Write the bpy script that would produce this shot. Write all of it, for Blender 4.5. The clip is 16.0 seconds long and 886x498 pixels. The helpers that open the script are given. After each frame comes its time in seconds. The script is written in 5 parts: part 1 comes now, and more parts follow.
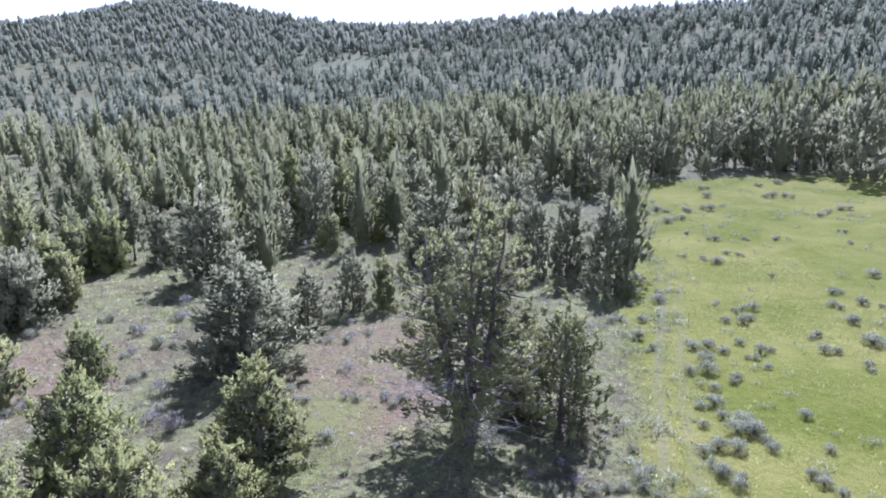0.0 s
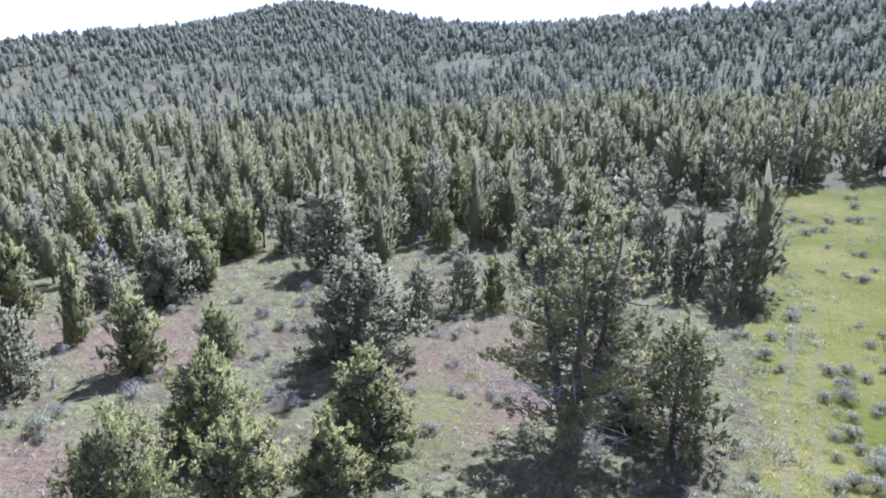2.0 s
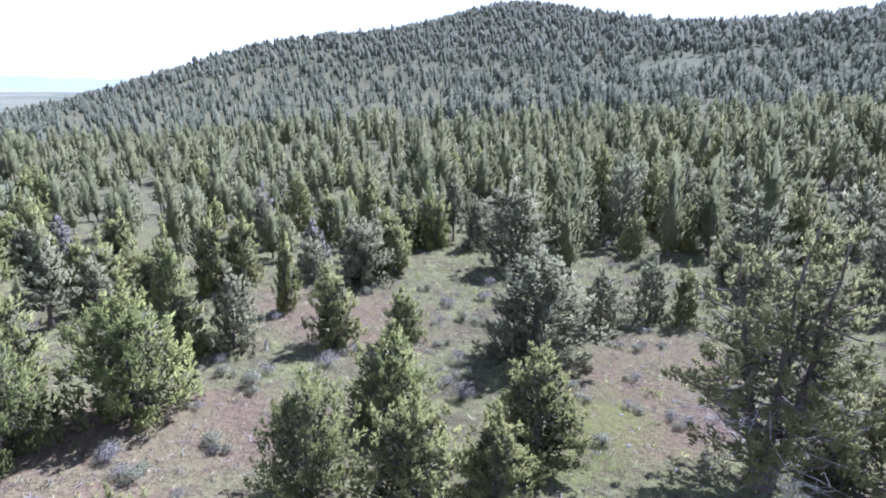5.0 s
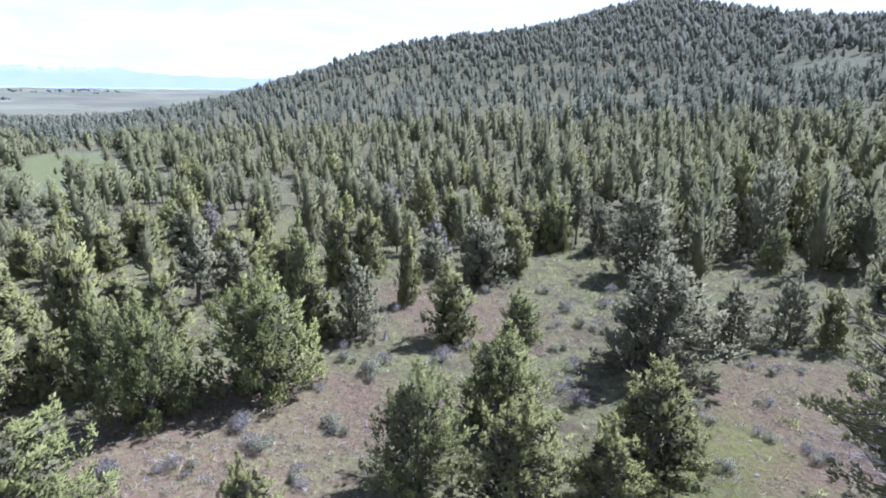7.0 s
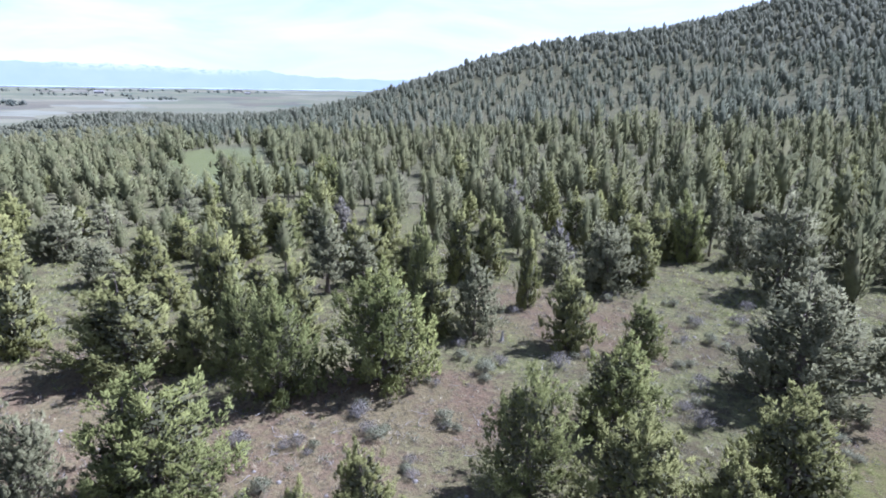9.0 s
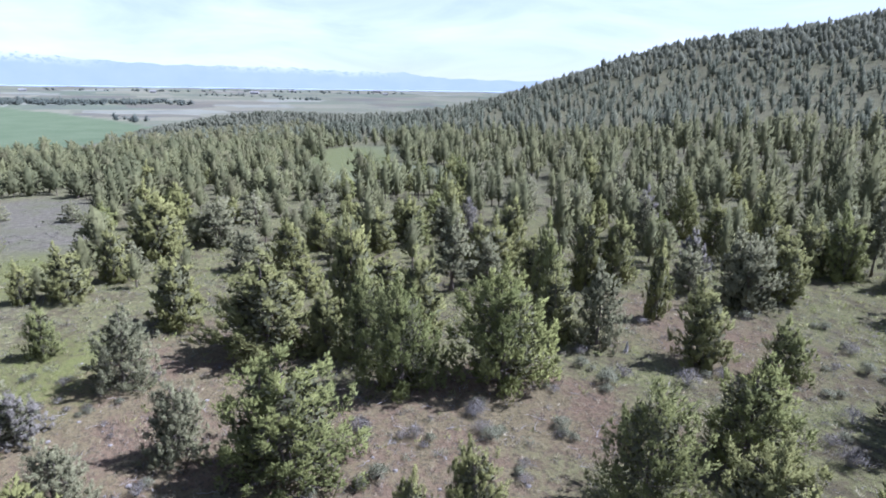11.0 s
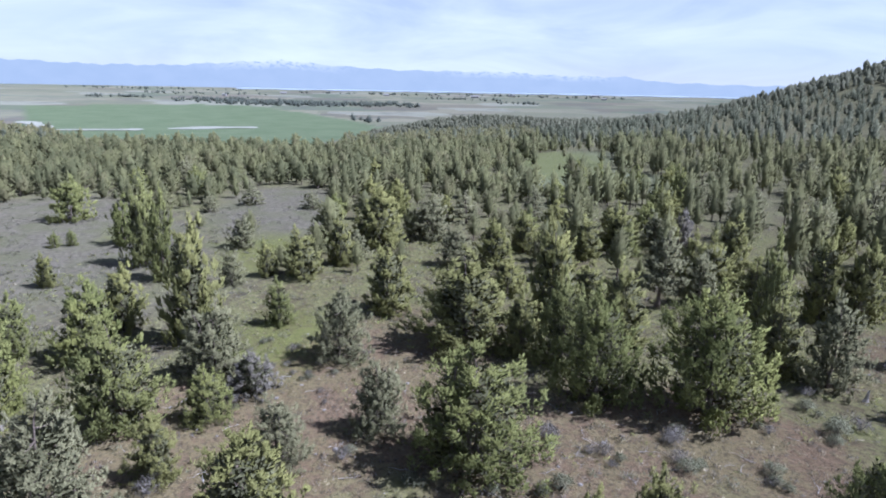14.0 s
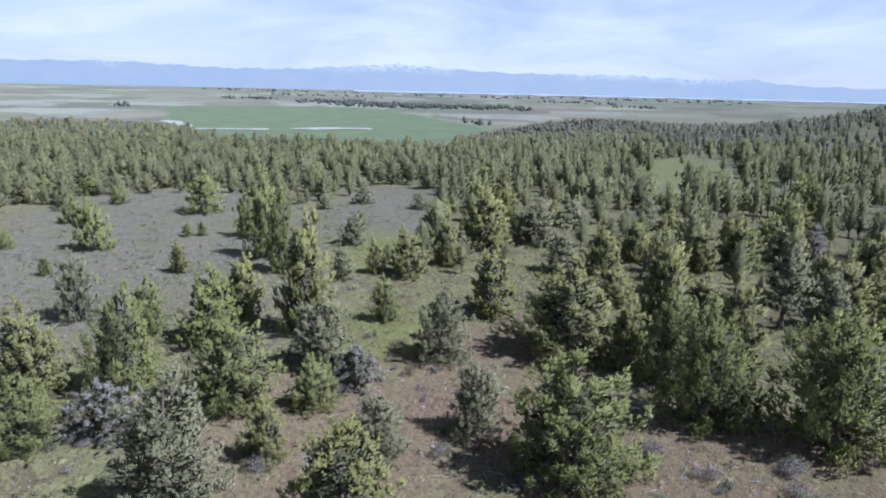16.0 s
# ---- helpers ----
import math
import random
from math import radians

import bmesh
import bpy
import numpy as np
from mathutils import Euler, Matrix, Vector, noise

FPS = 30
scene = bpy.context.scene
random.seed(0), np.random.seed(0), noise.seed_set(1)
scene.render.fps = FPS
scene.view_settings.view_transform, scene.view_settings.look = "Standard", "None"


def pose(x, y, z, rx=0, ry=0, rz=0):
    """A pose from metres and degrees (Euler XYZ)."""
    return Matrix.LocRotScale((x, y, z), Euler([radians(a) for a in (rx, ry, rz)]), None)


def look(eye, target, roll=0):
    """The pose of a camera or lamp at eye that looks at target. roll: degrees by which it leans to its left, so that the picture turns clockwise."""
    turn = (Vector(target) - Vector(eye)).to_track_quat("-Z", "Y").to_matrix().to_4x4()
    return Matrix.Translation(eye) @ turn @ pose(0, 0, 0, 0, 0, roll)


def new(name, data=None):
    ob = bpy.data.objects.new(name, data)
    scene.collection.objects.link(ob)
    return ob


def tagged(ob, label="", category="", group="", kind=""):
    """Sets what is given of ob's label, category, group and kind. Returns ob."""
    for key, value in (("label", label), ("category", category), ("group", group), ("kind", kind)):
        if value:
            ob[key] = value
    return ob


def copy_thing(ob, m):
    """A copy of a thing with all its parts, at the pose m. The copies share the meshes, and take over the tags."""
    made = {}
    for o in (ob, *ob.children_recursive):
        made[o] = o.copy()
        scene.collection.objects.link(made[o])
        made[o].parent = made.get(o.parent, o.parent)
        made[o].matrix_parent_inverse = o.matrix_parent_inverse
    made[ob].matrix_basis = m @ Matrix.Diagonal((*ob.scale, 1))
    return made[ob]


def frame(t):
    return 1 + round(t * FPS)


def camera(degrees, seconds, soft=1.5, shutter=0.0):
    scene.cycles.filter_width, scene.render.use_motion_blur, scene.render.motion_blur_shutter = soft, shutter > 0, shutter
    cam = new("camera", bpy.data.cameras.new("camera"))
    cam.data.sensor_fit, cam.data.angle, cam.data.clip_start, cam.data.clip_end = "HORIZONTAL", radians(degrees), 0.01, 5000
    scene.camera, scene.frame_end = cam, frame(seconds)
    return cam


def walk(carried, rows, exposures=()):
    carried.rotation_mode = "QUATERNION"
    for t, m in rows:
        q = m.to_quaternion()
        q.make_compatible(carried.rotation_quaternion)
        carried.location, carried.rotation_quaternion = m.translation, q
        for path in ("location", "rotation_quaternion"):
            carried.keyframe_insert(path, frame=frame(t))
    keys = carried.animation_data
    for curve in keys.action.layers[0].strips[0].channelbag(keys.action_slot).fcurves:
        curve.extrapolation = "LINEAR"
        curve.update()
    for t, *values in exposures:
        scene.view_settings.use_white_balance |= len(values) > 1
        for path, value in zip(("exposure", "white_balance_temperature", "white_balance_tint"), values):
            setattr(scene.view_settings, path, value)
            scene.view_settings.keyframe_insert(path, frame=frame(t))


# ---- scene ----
CAM_Z = 18.0  # the drone hovers and turns to its left
cam = camera(70.78, 16.0, soft=1.9)
PATH = [
    (0.0, pose(0, 0, CAM_Z, 75.86, 0.22, -0.00)),
    (0.5, pose(0, 0, CAM_Z, 75.80, 0.20, 2.43)),
    (1.0, pose(0, 0, CAM_Z, 75.80, 0.08, 5.11)),
    (1.5, pose(0, 0, CAM_Z, 75.80, 0.05, 7.79)),
    (2.0, pose(0, 0, CAM_Z, 75.77, 0.00, 10.68)),
    (2.5, pose(0, 0, CAM_Z, 75.77, -0.10, 13.64)),
    (3.0, pose(0, 0, CAM_Z, 75.75, -0.18, 16.73)),
    (3.5, pose(0, 0, CAM_Z, 75.72, -0.36, 19.62)),
    (4.0, pose(0, 0, CAM_Z, 75.74, -0.41, 22.45)),
    (6.5, pose(0, 0, CAM_Z, 75.59, -0.71, 36.82)),
    (7.0, pose(0, 0, CAM_Z, 75.58, -0.80, 39.65)),
    (7.5, pose(0, 0, CAM_Z, 75.59, -0.88, 42.51)),
    (8.0, pose(0, 0, CAM_Z, 75.61, -0.86, 45.43)),
    (8.5, pose(0, 0, CAM_Z, 75.58, -0.82, 48.27)),
    (9.0, pose(0, 0, CAM_Z, 75.55, -0.89, 51.12)),
    (11.5, pose(0, 0, CAM_Z, 75.49, -0.85, 65.77)),
    (12.0, pose(0, 0, CAM_Z, 75.53, -0.90, 68.61)),
    (12.5, pose(0, 0, CAM_Z, 75.57, -0.95, 71.76)),
    (13.0, pose(0, 0, CAM_Z, 75.56, -0.95, 75.23)),
    (13.5, pose(0, 0, CAM_Z, 75.55, -1.02, 78.76)),
    (14.0, pose(0, 0, CAM_Z, 75.54, -1.07, 82.14)),
    (14.5, pose(0, 0, CAM_Z, 75.59, -1.11, 84.42)),
    (15.0, pose(0, 0, CAM_Z, 75.64, -1.13, 86.58)),
    (15.5, pose(0, 0, CAM_Z, 75.61, -1.14, 89.36)),
    (16.0, pose(0, 0, CAM_Z, 75.61, -1.22, 92.13)),
]
walk(cam, PATH, [(0.0, 1.84, 4890, 25), (4.0, 1.88, 4890, 25), (7.0, 1.57, 4960, 22), (9.0, 1.41, 5000, 21), (12.0, 1.13, 5080, 21), (16.0, 0.83, 5130, 18)])

# ---------------------------------------------------------------- light
SUN_AZ, SUN_EL = 17.0, 52.0
sun_way = Vector((math.sin(radians(SUN_AZ)) * math.cos(radians(SUN_EL)),
                  math.cos(radians(SUN_AZ)) * math.cos(radians(SUN_EL)), math.sin(radians(SUN_EL))))
sun_data = bpy.data.lights.new("sun", "SUN")
sun_data.energy, sun_data.angle, sun_data.color = 5.0, radians(0.53), (1.0, 0.965, 0.91)
sun = new("sun", sun_data)
sun.matrix_world = look(sun_way * 60, (0, 0, 0))

world = bpy.data.worlds.new("spring_sky")
scene.world = world
world.use_nodes = True
wn, wl = world.node_tree.nodes, world.node_tree.links
wn.clear()
w_out, w_bg = wn.new("ShaderNodeOutputWorld"), wn.new("ShaderNodeBackground")
w_sky = wn.new("ShaderNodeTexSky")
w_sky.sky_type, w_sky.sun_disc = "NISHITA", False
w_sky.sun_elevation, w_sky.sun_rotation = radians(SUN_EL), radians(SUN_AZ)
w_sky.altitude, w_sky.air_density, w_sky.dust_density = 1300, 1.0, 1.6
w_co, w_map, w_noise, w_ramp, w_mix = (wn.new("ShaderNodeTexCoord"), wn.new("ShaderNodeMapping"), wn.new("ShaderNodeTexNoise"),
                                       wn.new("ShaderNodeValToRGB"), wn.new("ShaderNodeMix"))
w_map.inputs["Scale"].default_value = (1.0, 1.6, 7.0)
w_noise.inputs["Scale"].default_value, w_noise.inputs["Detail"].default_value = 2.3, 7.0
w_noise.inputs["Roughness"].default_value, w_noise.inputs["Distortion"].default_value = 0.55, 0.6
w_ramp.color_ramp.elements[0].position, w_ramp.color_ramp.elements[0].color = 0.30, (0.45, 0.45, 0.45, 1)
w_ramp.color_ramp.elements[1].position, w_ramp.color_ramp.elements[1].color = 0.66, (0.95, 0.95, 0.95, 1)
w_mix.data_type = "RGBA"
w_mix.inputs["B"].default_value = (11.0, 11.5, 12.0, 1)
wl.new(w_co.outputs["Generated"], w_map.inputs["Vector"])
wl.new(w_map.outputs["Vector"], w_noise.inputs["Vector"])
wl.new(w_noise.outputs["Fac"], w_ramp.inputs["Fac"])
w_split, w_low, w_share = wn.new("ShaderNodeSeparateXYZ"), wn.new("ShaderNodeMapRange"), wn.new("ShaderNodeMath")
w_share.operation = "MULTIPLY"  # thin cloud and haze lie low over the land and clear towards the zenith
w_low.inputs["From Min"].default_value, w_low.inputs["From Max"].default_value = 0.05, 0.75
w_low.inputs["To Min"].default_value, w_low.inputs["To Max"].default_value = 1.0, 0.12
wl.new(w_co.outputs["Generated"], w_split.inputs["Vector"])
wl.new(w_split.outputs["Z"], w_low.inputs["Value"])
wl.new(w_ramp.outputs["Color"], w_share.inputs[0])
wl.new(w_low.outputs["Result"], w_share.inputs[1])
wl.new(w_share.outputs["Value"], w_mix.inputs["Factor"])
wl.new(w_sky.outputs["Color"], w_mix.inputs["A"])
wl.new(w_mix.outputs["Result"], w_bg.inputs["Color"])
w_bg.inputs["Strength"].default_value = 0.0455
wl.new(w_bg.outputs["Background"], w_out.inputs["Surface"])


# ---------------------------------------------------------------- materials
class Nodes:
    """Small helper round a material's node tree."""

    def __init__(self, name):
        self.mat = bpy.data.materials.new(name)
        self.mat.use_nodes = True
        self.n, self.l = self.mat.node_tree.nodes, self.mat.node_tree.links
        self.n.clear()
        self.out = self.n.new("ShaderNodeOutputMaterial")
        self.geo = self.n.new("ShaderNodeNewGeometry")

    def link(self, a, b):
        self.l.new(a, b)

    def noise(self, scale, detail=4.0, rough=0.55, distort=0.0, stretch=None):
        t = self.n.new("ShaderNodeTexNoise")
        t.inputs["Scale"].default_value, t.inputs["Detail"].default_value = scale, detail
        t.inputs["Roughness"].default_value, t.inputs["Distortion"].default_value = rough, distort
        if stretch:
            m = self.n.new("ShaderNodeMapping")
            m.inputs["Scale"].default_value = stretch
            self.link(self.geo.outputs["Position"], m.inputs["Vector"])
            self.link(m.outputs["Vector"], t.inputs["Vector"])
        else:
            self.link(self.geo.outputs["Position"], t.inputs["Vector"])
        return t.outputs["Fac"]

    def ramp(self, fac, lo, hi, a=0.0, b=1.0):
        r = self.n.new("ShaderNodeMapRange")
        r.inputs["From Min"].default_value, r.inputs["From Max"].default_value = lo, hi
        r.inputs["To Min"].default_value, r.inputs["To Max"].default_value = a, b
        self.link(fac, r.inputs["Value"])
        return r.outputs["Result"]

    def maths(self, op, a, b):
        m = self.n.new("ShaderNodeMath")
        m.operation = op
        for value, slot in ((a, 0), (b, 1)):
            if isinstance(value, (int, float)):
                m.inputs[slot].default_value = value
            else:
                self.link(value, m.inputs[slot])
        return m.outputs[0]

    def mix(self, fac, a, b, blend="MIX"):
        m = self.n.new("ShaderNodeMix")
        m.data_type, m.blend_type = "RGBA", blend
        for value, slot in ((fac, "Factor"), (a, "A"), (b, "B")):
            if isinstance(value, (int, float)):
                m.inputs[slot].default_value = value
            elif isinstance(value, tuple):
                m.inputs[slot].default_value = (*value, 1)
            else:
                self.link(value, m.inputs[slot])
        return m.outputs["Result"]

    def attribute(self, name):
        a = self.n.new("ShaderNodeAttribute")
        a.attribute_name = name
        s = self.n.new("ShaderNodeSeparateColor")
        self.link(a.outputs["Color"], s.inputs["Color"])
        return s.outputs["Red"], s.outputs["Green"], s.outputs["Blue"]

    def surface(self, colour, rough=0.9, bump=None, height=0.05, spec=0.2, translucent=0.0, matt=0.5):
        p = self.n.new("ShaderNodeBsdfPrincipled")
        p.inputs["Roughness"].default_value, p.inputs["Specular IOR Level"].default_value = rough, spec
        p.inputs["Diffuse Roughness"].default_value = matt
        if isinstance(colour, tuple):
            p.inputs["Base Color"].default_value = (*colour, 1)
        else:
            self.link(colour, p.inputs["Base Color"])
        if bump is not None:
            b = self.n.new("ShaderNodeBump")
            b.inputs["Distance"].default_value, b.inputs["Strength"].default_value = height, 1.0
            self.link(bump, b.inputs["Height"])
            self.link(b.outputs["Normal"], p.inputs["Normal"])
        if translucent:
            t, m = self.n.new("ShaderNodeBsdfTranslucent"), self.n.new("ShaderNodeMixShader")
            m.inputs["Fac"].default_value = translucent
            if isinstance(colour, tuple):
                t.inputs["Color"].default_value = (*colour, 1)
            else:
                self.link(colour, t.inputs["Color"])
            self.link(p.outputs["BSDF"], m.inputs[1])
            self.link(t.outputs["BSDF"], m.inputs[2])
            self.link(m.outputs["Shader"], self.out.inputs["Surface"])
        else:
            self.link(p.outputs["BSDF"], self.out.inputs["Surface"])
        return self.mat


def foliage(name, dark, light, odd, patch=0.16, translucent=0.10, speck=24.0, vary=0.2):
    k = Nodes(name)
    info = k.n.new("ShaderNodeObjectInfo")
    col = k.mix(k.ramp(k.noise(patch, 2.0), 0.40, 0.60), dark, light)
    col = k.mix(k.ramp(k.noise(patch * 1.7, 1.0), 0.58, 0.66, 0.0, 0.6), col, odd)
    col = k.mix(k.maths("MULTIPLY", info.outputs["Random"], 0.6), col, odd)
    col = k.mix(k.ramp(k.noise(2.2, 3.0), 0.4, 0.7, 0.0, 0.45), col, light)
    col = k.mix(1.0, col, k.ramp(k.geo.outputs["Random Per Island"], 0, 1, 1 - vary, 1 + vary), "MULTIPLY")
    col = k.mix(1.0, col, k.ramp(k.noise(speck, 3.0, 0.7), 0.3, 0.7, 1 - 1.6 * vary, 1 + 1.6 * vary), "MULTIPLY")
    return k.surface(col, 0.75, translucent=translucent, spec=0.05, matt=0.3)


def bark(name, a, b):
    k = Nodes(name)
    grain = k.noise(9.0, 5.0, 0.65, 0.4, (1, 1, 0.18))
    col = k.mix(k.ramp(grain, 0.35, 0.7), a, b)
    col = k.mix(k.ramp(k.noise(1.2, 2.0), 0.45, 0.75, 0, 0.6), col, b)
    return k.surface(col, 0.95, grain, 0.03, 0.1)


LEAF_GREEN = foliage("juniper_green", (0.114, 0.125, 0.044), (0.206, 0.212, 0.072), (0.176, 0.180, 0.074))
LEAF_OLIVE = foliage("juniper_olive", (0.135, 0.136, 0.047), (0.217, 0.212, 0.078), (0.182, 0.179, 0.074))
LEAF_GREY = foliage("juniper_grey", (0.138, 0.137, 0.078), (0.216, 0.210, 0.118), (0.186, 0.177, 0.104))
LEAF_OLD = foliage("juniper_old", (0.130, 0.132, 0.056), (0.240, 0.234, 0.096), (0.196, 0.186, 0.084))
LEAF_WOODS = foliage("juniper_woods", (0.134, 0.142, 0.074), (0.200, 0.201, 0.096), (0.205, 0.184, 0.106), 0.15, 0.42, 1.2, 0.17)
# hillside and ridge junipers: distance haze put into a greyer, bluer leaf colour
LEAF_HAZED = foliage("juniper_ridge_hazed", (0.130, 0.142, 0.098), (0.186, 0.195, 0.132), (0.184, 0.176, 0.128), 0.12, 0.45, 1.2, 0.14)
LEAF_COPSE = foliage("copse_leaf", (0.080, 0.098, 0.084), (0.125, 0.142, 0.112), (0.110, 0.115, 0.100), 0.02, 0.2, 0.3, 0.08)
LEAF_TWIG = foliage("bare_twigs", (0.116, 0.104, 0.086), (0.198, 0.182, 0.154), (0.156, 0.143, 0.120), 0.5, 0.1)
LEAF_INNER = foliage("juniper_inner", (0.092, 0.092, 0.052), (0.150, 0.148, 0.084), (0.120, 0.118, 0.068))
BARK = bark("juniper_bark", (0.085, 0.062, 0.050), (0.21, 0.175, 0.150))
BARK_DEAD = bark("weathered_wood", (0.26, 0.235, 0.215), (0.46, 0.43, 0.40))
SAGE_LEAF = foliage("sage_leaf", (0.142, 0.145, 0.092), (0.228, 0.230, 0.156), (0.190, 0.188, 0.128), 1.3, 0.32)
SAGE_DRY = foliage("sage_dry", (0.100, 0.090, 0.080), (0.190, 0.174, 0.156), (0.145, 0.132, 0.120), 1.3, 0.15)
GRASS_BLADE = foliage("grass_blade", (0.17, 0.20, 0.06), (0.30, 0.29, 0.12), (0.22, 0.24, 0.08), 0.5, 0.25)
STRAW_BLADE = foliage("straw_blade", (0.27, 0.23, 0.15), (0.42, 0.37, 0.26), (0.3, 0.27, 0.17), 0.5, 0.2)
k = Nodes("pale_rock")
ROCK = k.surface(k.mix(k.ramp(k.noise(5.0), 0.3, 0.7), (0.17, 0.15, 0.135), (0.30, 0.28, 0.26)), 0.9, k.noise(14.0, 5.0), 0.02)
k = Nodes("farm_wall")
FARM_WALL = k.surface(k.mix(k.ramp(k.noise(0.3), 0.3, 0.7), (0.24, 0.23, 0.22), (0.34, 0.33, 0.32)), 0.8)
k = Nodes("farm_roof")
FARM_ROOF = k.surface(k.mix(k.ramp(k.noise(0.3), 0.3, 0.7), (0.22, 0.21, 0.20), (0.34, 0.34, 0.34)), 0.6)

# ground: masks come with the mesh as colour attributes
k = Nodes("rangeland_ground")
meadow, soil, plain = k.attribute("zones")
valley, field, _ = k.attribute("far_zones")
track, damp, rocky = k.attribute("marks")
wooded = k.attribute("wooded")[0]
wide, mid, fine, grit = k.noise(0.035, 3.0), k.noise(0.24, 5.0, 0.6, 0.3), k.noise(1.7, 6.0, 0.65), k.noise(11.0, 5.0, 0.7)
earth = k.mix(k.ramp(mid, 0.42, 0.58), (0.103, 0.087, 0.049), (0.164, 0.141, 0.083))
earth = k.mix(k.maths("MULTIPLY", soil, k.ramp(fine, 0.3, 0.6, 0.5, 1.0)), earth, (0.166, 0.113, 0.076))
grassy = k.mix(k.ramp(fine, 0.35, 0.7), (0.100, 0.107, 0.037), (0.194, 0.183, 0.085))
cover = k.ramp(k.maths("ADD", k.maths("MULTIPLY", mid, 0.5), k.maths("MULTIPLY", fine, 0.5)), 0.445, 0.53)
ground_col = k.mix(k.maths("MULTIPLY", cover, k.ramp(soil, 0, 1, 0.95, 0.40)), earth, grassy)
litter = k.maths("MULTIPLY", k.ramp(grit, 0.54, 0.66), k.ramp(fine, 0.40, 0.58))
ground_col = k.mix(k.maths("MULTIPLY", litter, 0.85), ground_col, (0.226, 0.205, 0.144))
ground_col = k.mix(k.ramp(k.noise(4.2, 5.0, 0.7), 0.50, 0.62, 0.0, 0.70), ground_col, (0.051, 0.045, 0.033))
sage_flat = k.mix(k.ramp(fine, 0.35, 0.65), (0.094, 0.087, 0.065), (0.159, 0.142, 0.117))
sage_flat = k.mix(k.ramp(mid, 0.45, 0.62, 0, 0.7), sage_flat, (0.101, 0.101, 0.061))
ground_col = k.mix(k.maths("MULTIPLY", plain, 0.85), ground_col, sage_flat)
lush = k.mix(k.ramp(k.noise(0.11, 4.0, 0.6, 0.5), 0.36, 0.66), (0.097, 0.107, 0.014), (0.181, 0.164, 0.045))
lush = k.mix(k.ramp(fine, 0.45, 0.75, 0, 0.55), lush, (0.176, 0.156, 0.055))
lush = k.mix(k.ramp(k.noise(0.6, 4.0), 0.54, 0.72, 0, 0.6), lush, (0.097, 0.121, 0.014))
lush = k.mix(k.ramp(grit, 0.5, 0.75, 0, 0.35), lush, (0.082, 0.097, 0.028))
ground_col = k.mix(meadow, ground_col, lush)
ground_col = k.mix(k.maths("MULTIPLY", track, k.ramp(fine, 0.3, 0.55, 0.5, 1.0)), ground_col, (0.155, 0.138, 0.099))
ground_col = k.mix(k.maths("MULTIPLY", rocky, 0.8), ground_col, (0.138, 0.148, 0.089))
ground_col = k.mix(k.maths("MULTIPLY", damp, k.ramp(fine, 0.35, 0.65, 0.15, 0.75)), ground_col, (0.126, 0.138, 0.036))
duff = k.mix(k.ramp(mid, 0.4, 0.65), (0.107, 0.103, 0.057), (0.160, 0.150, 0.091))
ground_col = k.mix(k.maths("MULTIPLY", wooded, 0.5), ground_col, duff)
cells = k.n.new("ShaderNodeTexVoronoi")
cells.distance = "CHEBYCHEV"
cells.inputs["Scale"].default_value, cells.inputs["Randomness"].default_value = 0.0042, 0.75
k.link(k.geo.outputs["Position"], cells.inputs["Vector"])
patch = k.n.new("ShaderNodeSeparateColor")
k.link(cells.outputs["Color"], patch.inputs["Color"])
farms = k.mix(k.ramp(patch.outputs["Red"], 0.2, 0.8), (0.140, 0.142, 0.098), (0.178, 0.172, 0.124))
farms = k.mix(k.ramp(patch.outputs["Green"], 0.62, 0.8, 0, 0.8), farms, (0.098, 0.116, 0.080))
farms = k.mix(k.ramp(patch.outputs["Blue"], 0.80, 0.84, 0, 0.8), farms, (0.201, 0.205, 0.164))
farms = k.mix(k.ramp(patch.outputs["Blue"], 0.16, 0.12, 0, 0.6), farms, (0.123, 0.102, 0.086))
farms = k.mix(k.ramp(k.noise(0.012, 4.0), 0.5, 0.7, 0, 0.6), farms, (0.092, 0.095, 0.089))
ground_col = k.mix(valley, ground_col, farms)
crop = k.mix(k.ramp(k.noise(0.02, 3.0), 0.35, 0.65), (0.092, 0.120, 0.067), (0.113, 0.138, 0.080))
ground_col = k.mix(field, ground_col, crop)
relief = k.maths("ADD", k.maths("MULTIPLY", fine, 0.7), k.maths("MULTIPLY", grit, 0.3))
GROUND = k.surface(ground_col, 0.95, relief, 0.26, 0.05)

# far range, seen through forty kilometres of air: haze painted as pale blue glow
k = Nodes("hazed_mountain")
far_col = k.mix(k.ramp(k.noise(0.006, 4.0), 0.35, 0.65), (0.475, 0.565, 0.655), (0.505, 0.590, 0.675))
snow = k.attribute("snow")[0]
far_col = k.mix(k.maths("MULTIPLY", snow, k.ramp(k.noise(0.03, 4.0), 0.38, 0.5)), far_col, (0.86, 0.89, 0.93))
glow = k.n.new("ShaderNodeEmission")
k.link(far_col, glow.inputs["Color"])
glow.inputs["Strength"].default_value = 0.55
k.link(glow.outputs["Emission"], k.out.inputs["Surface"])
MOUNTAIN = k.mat


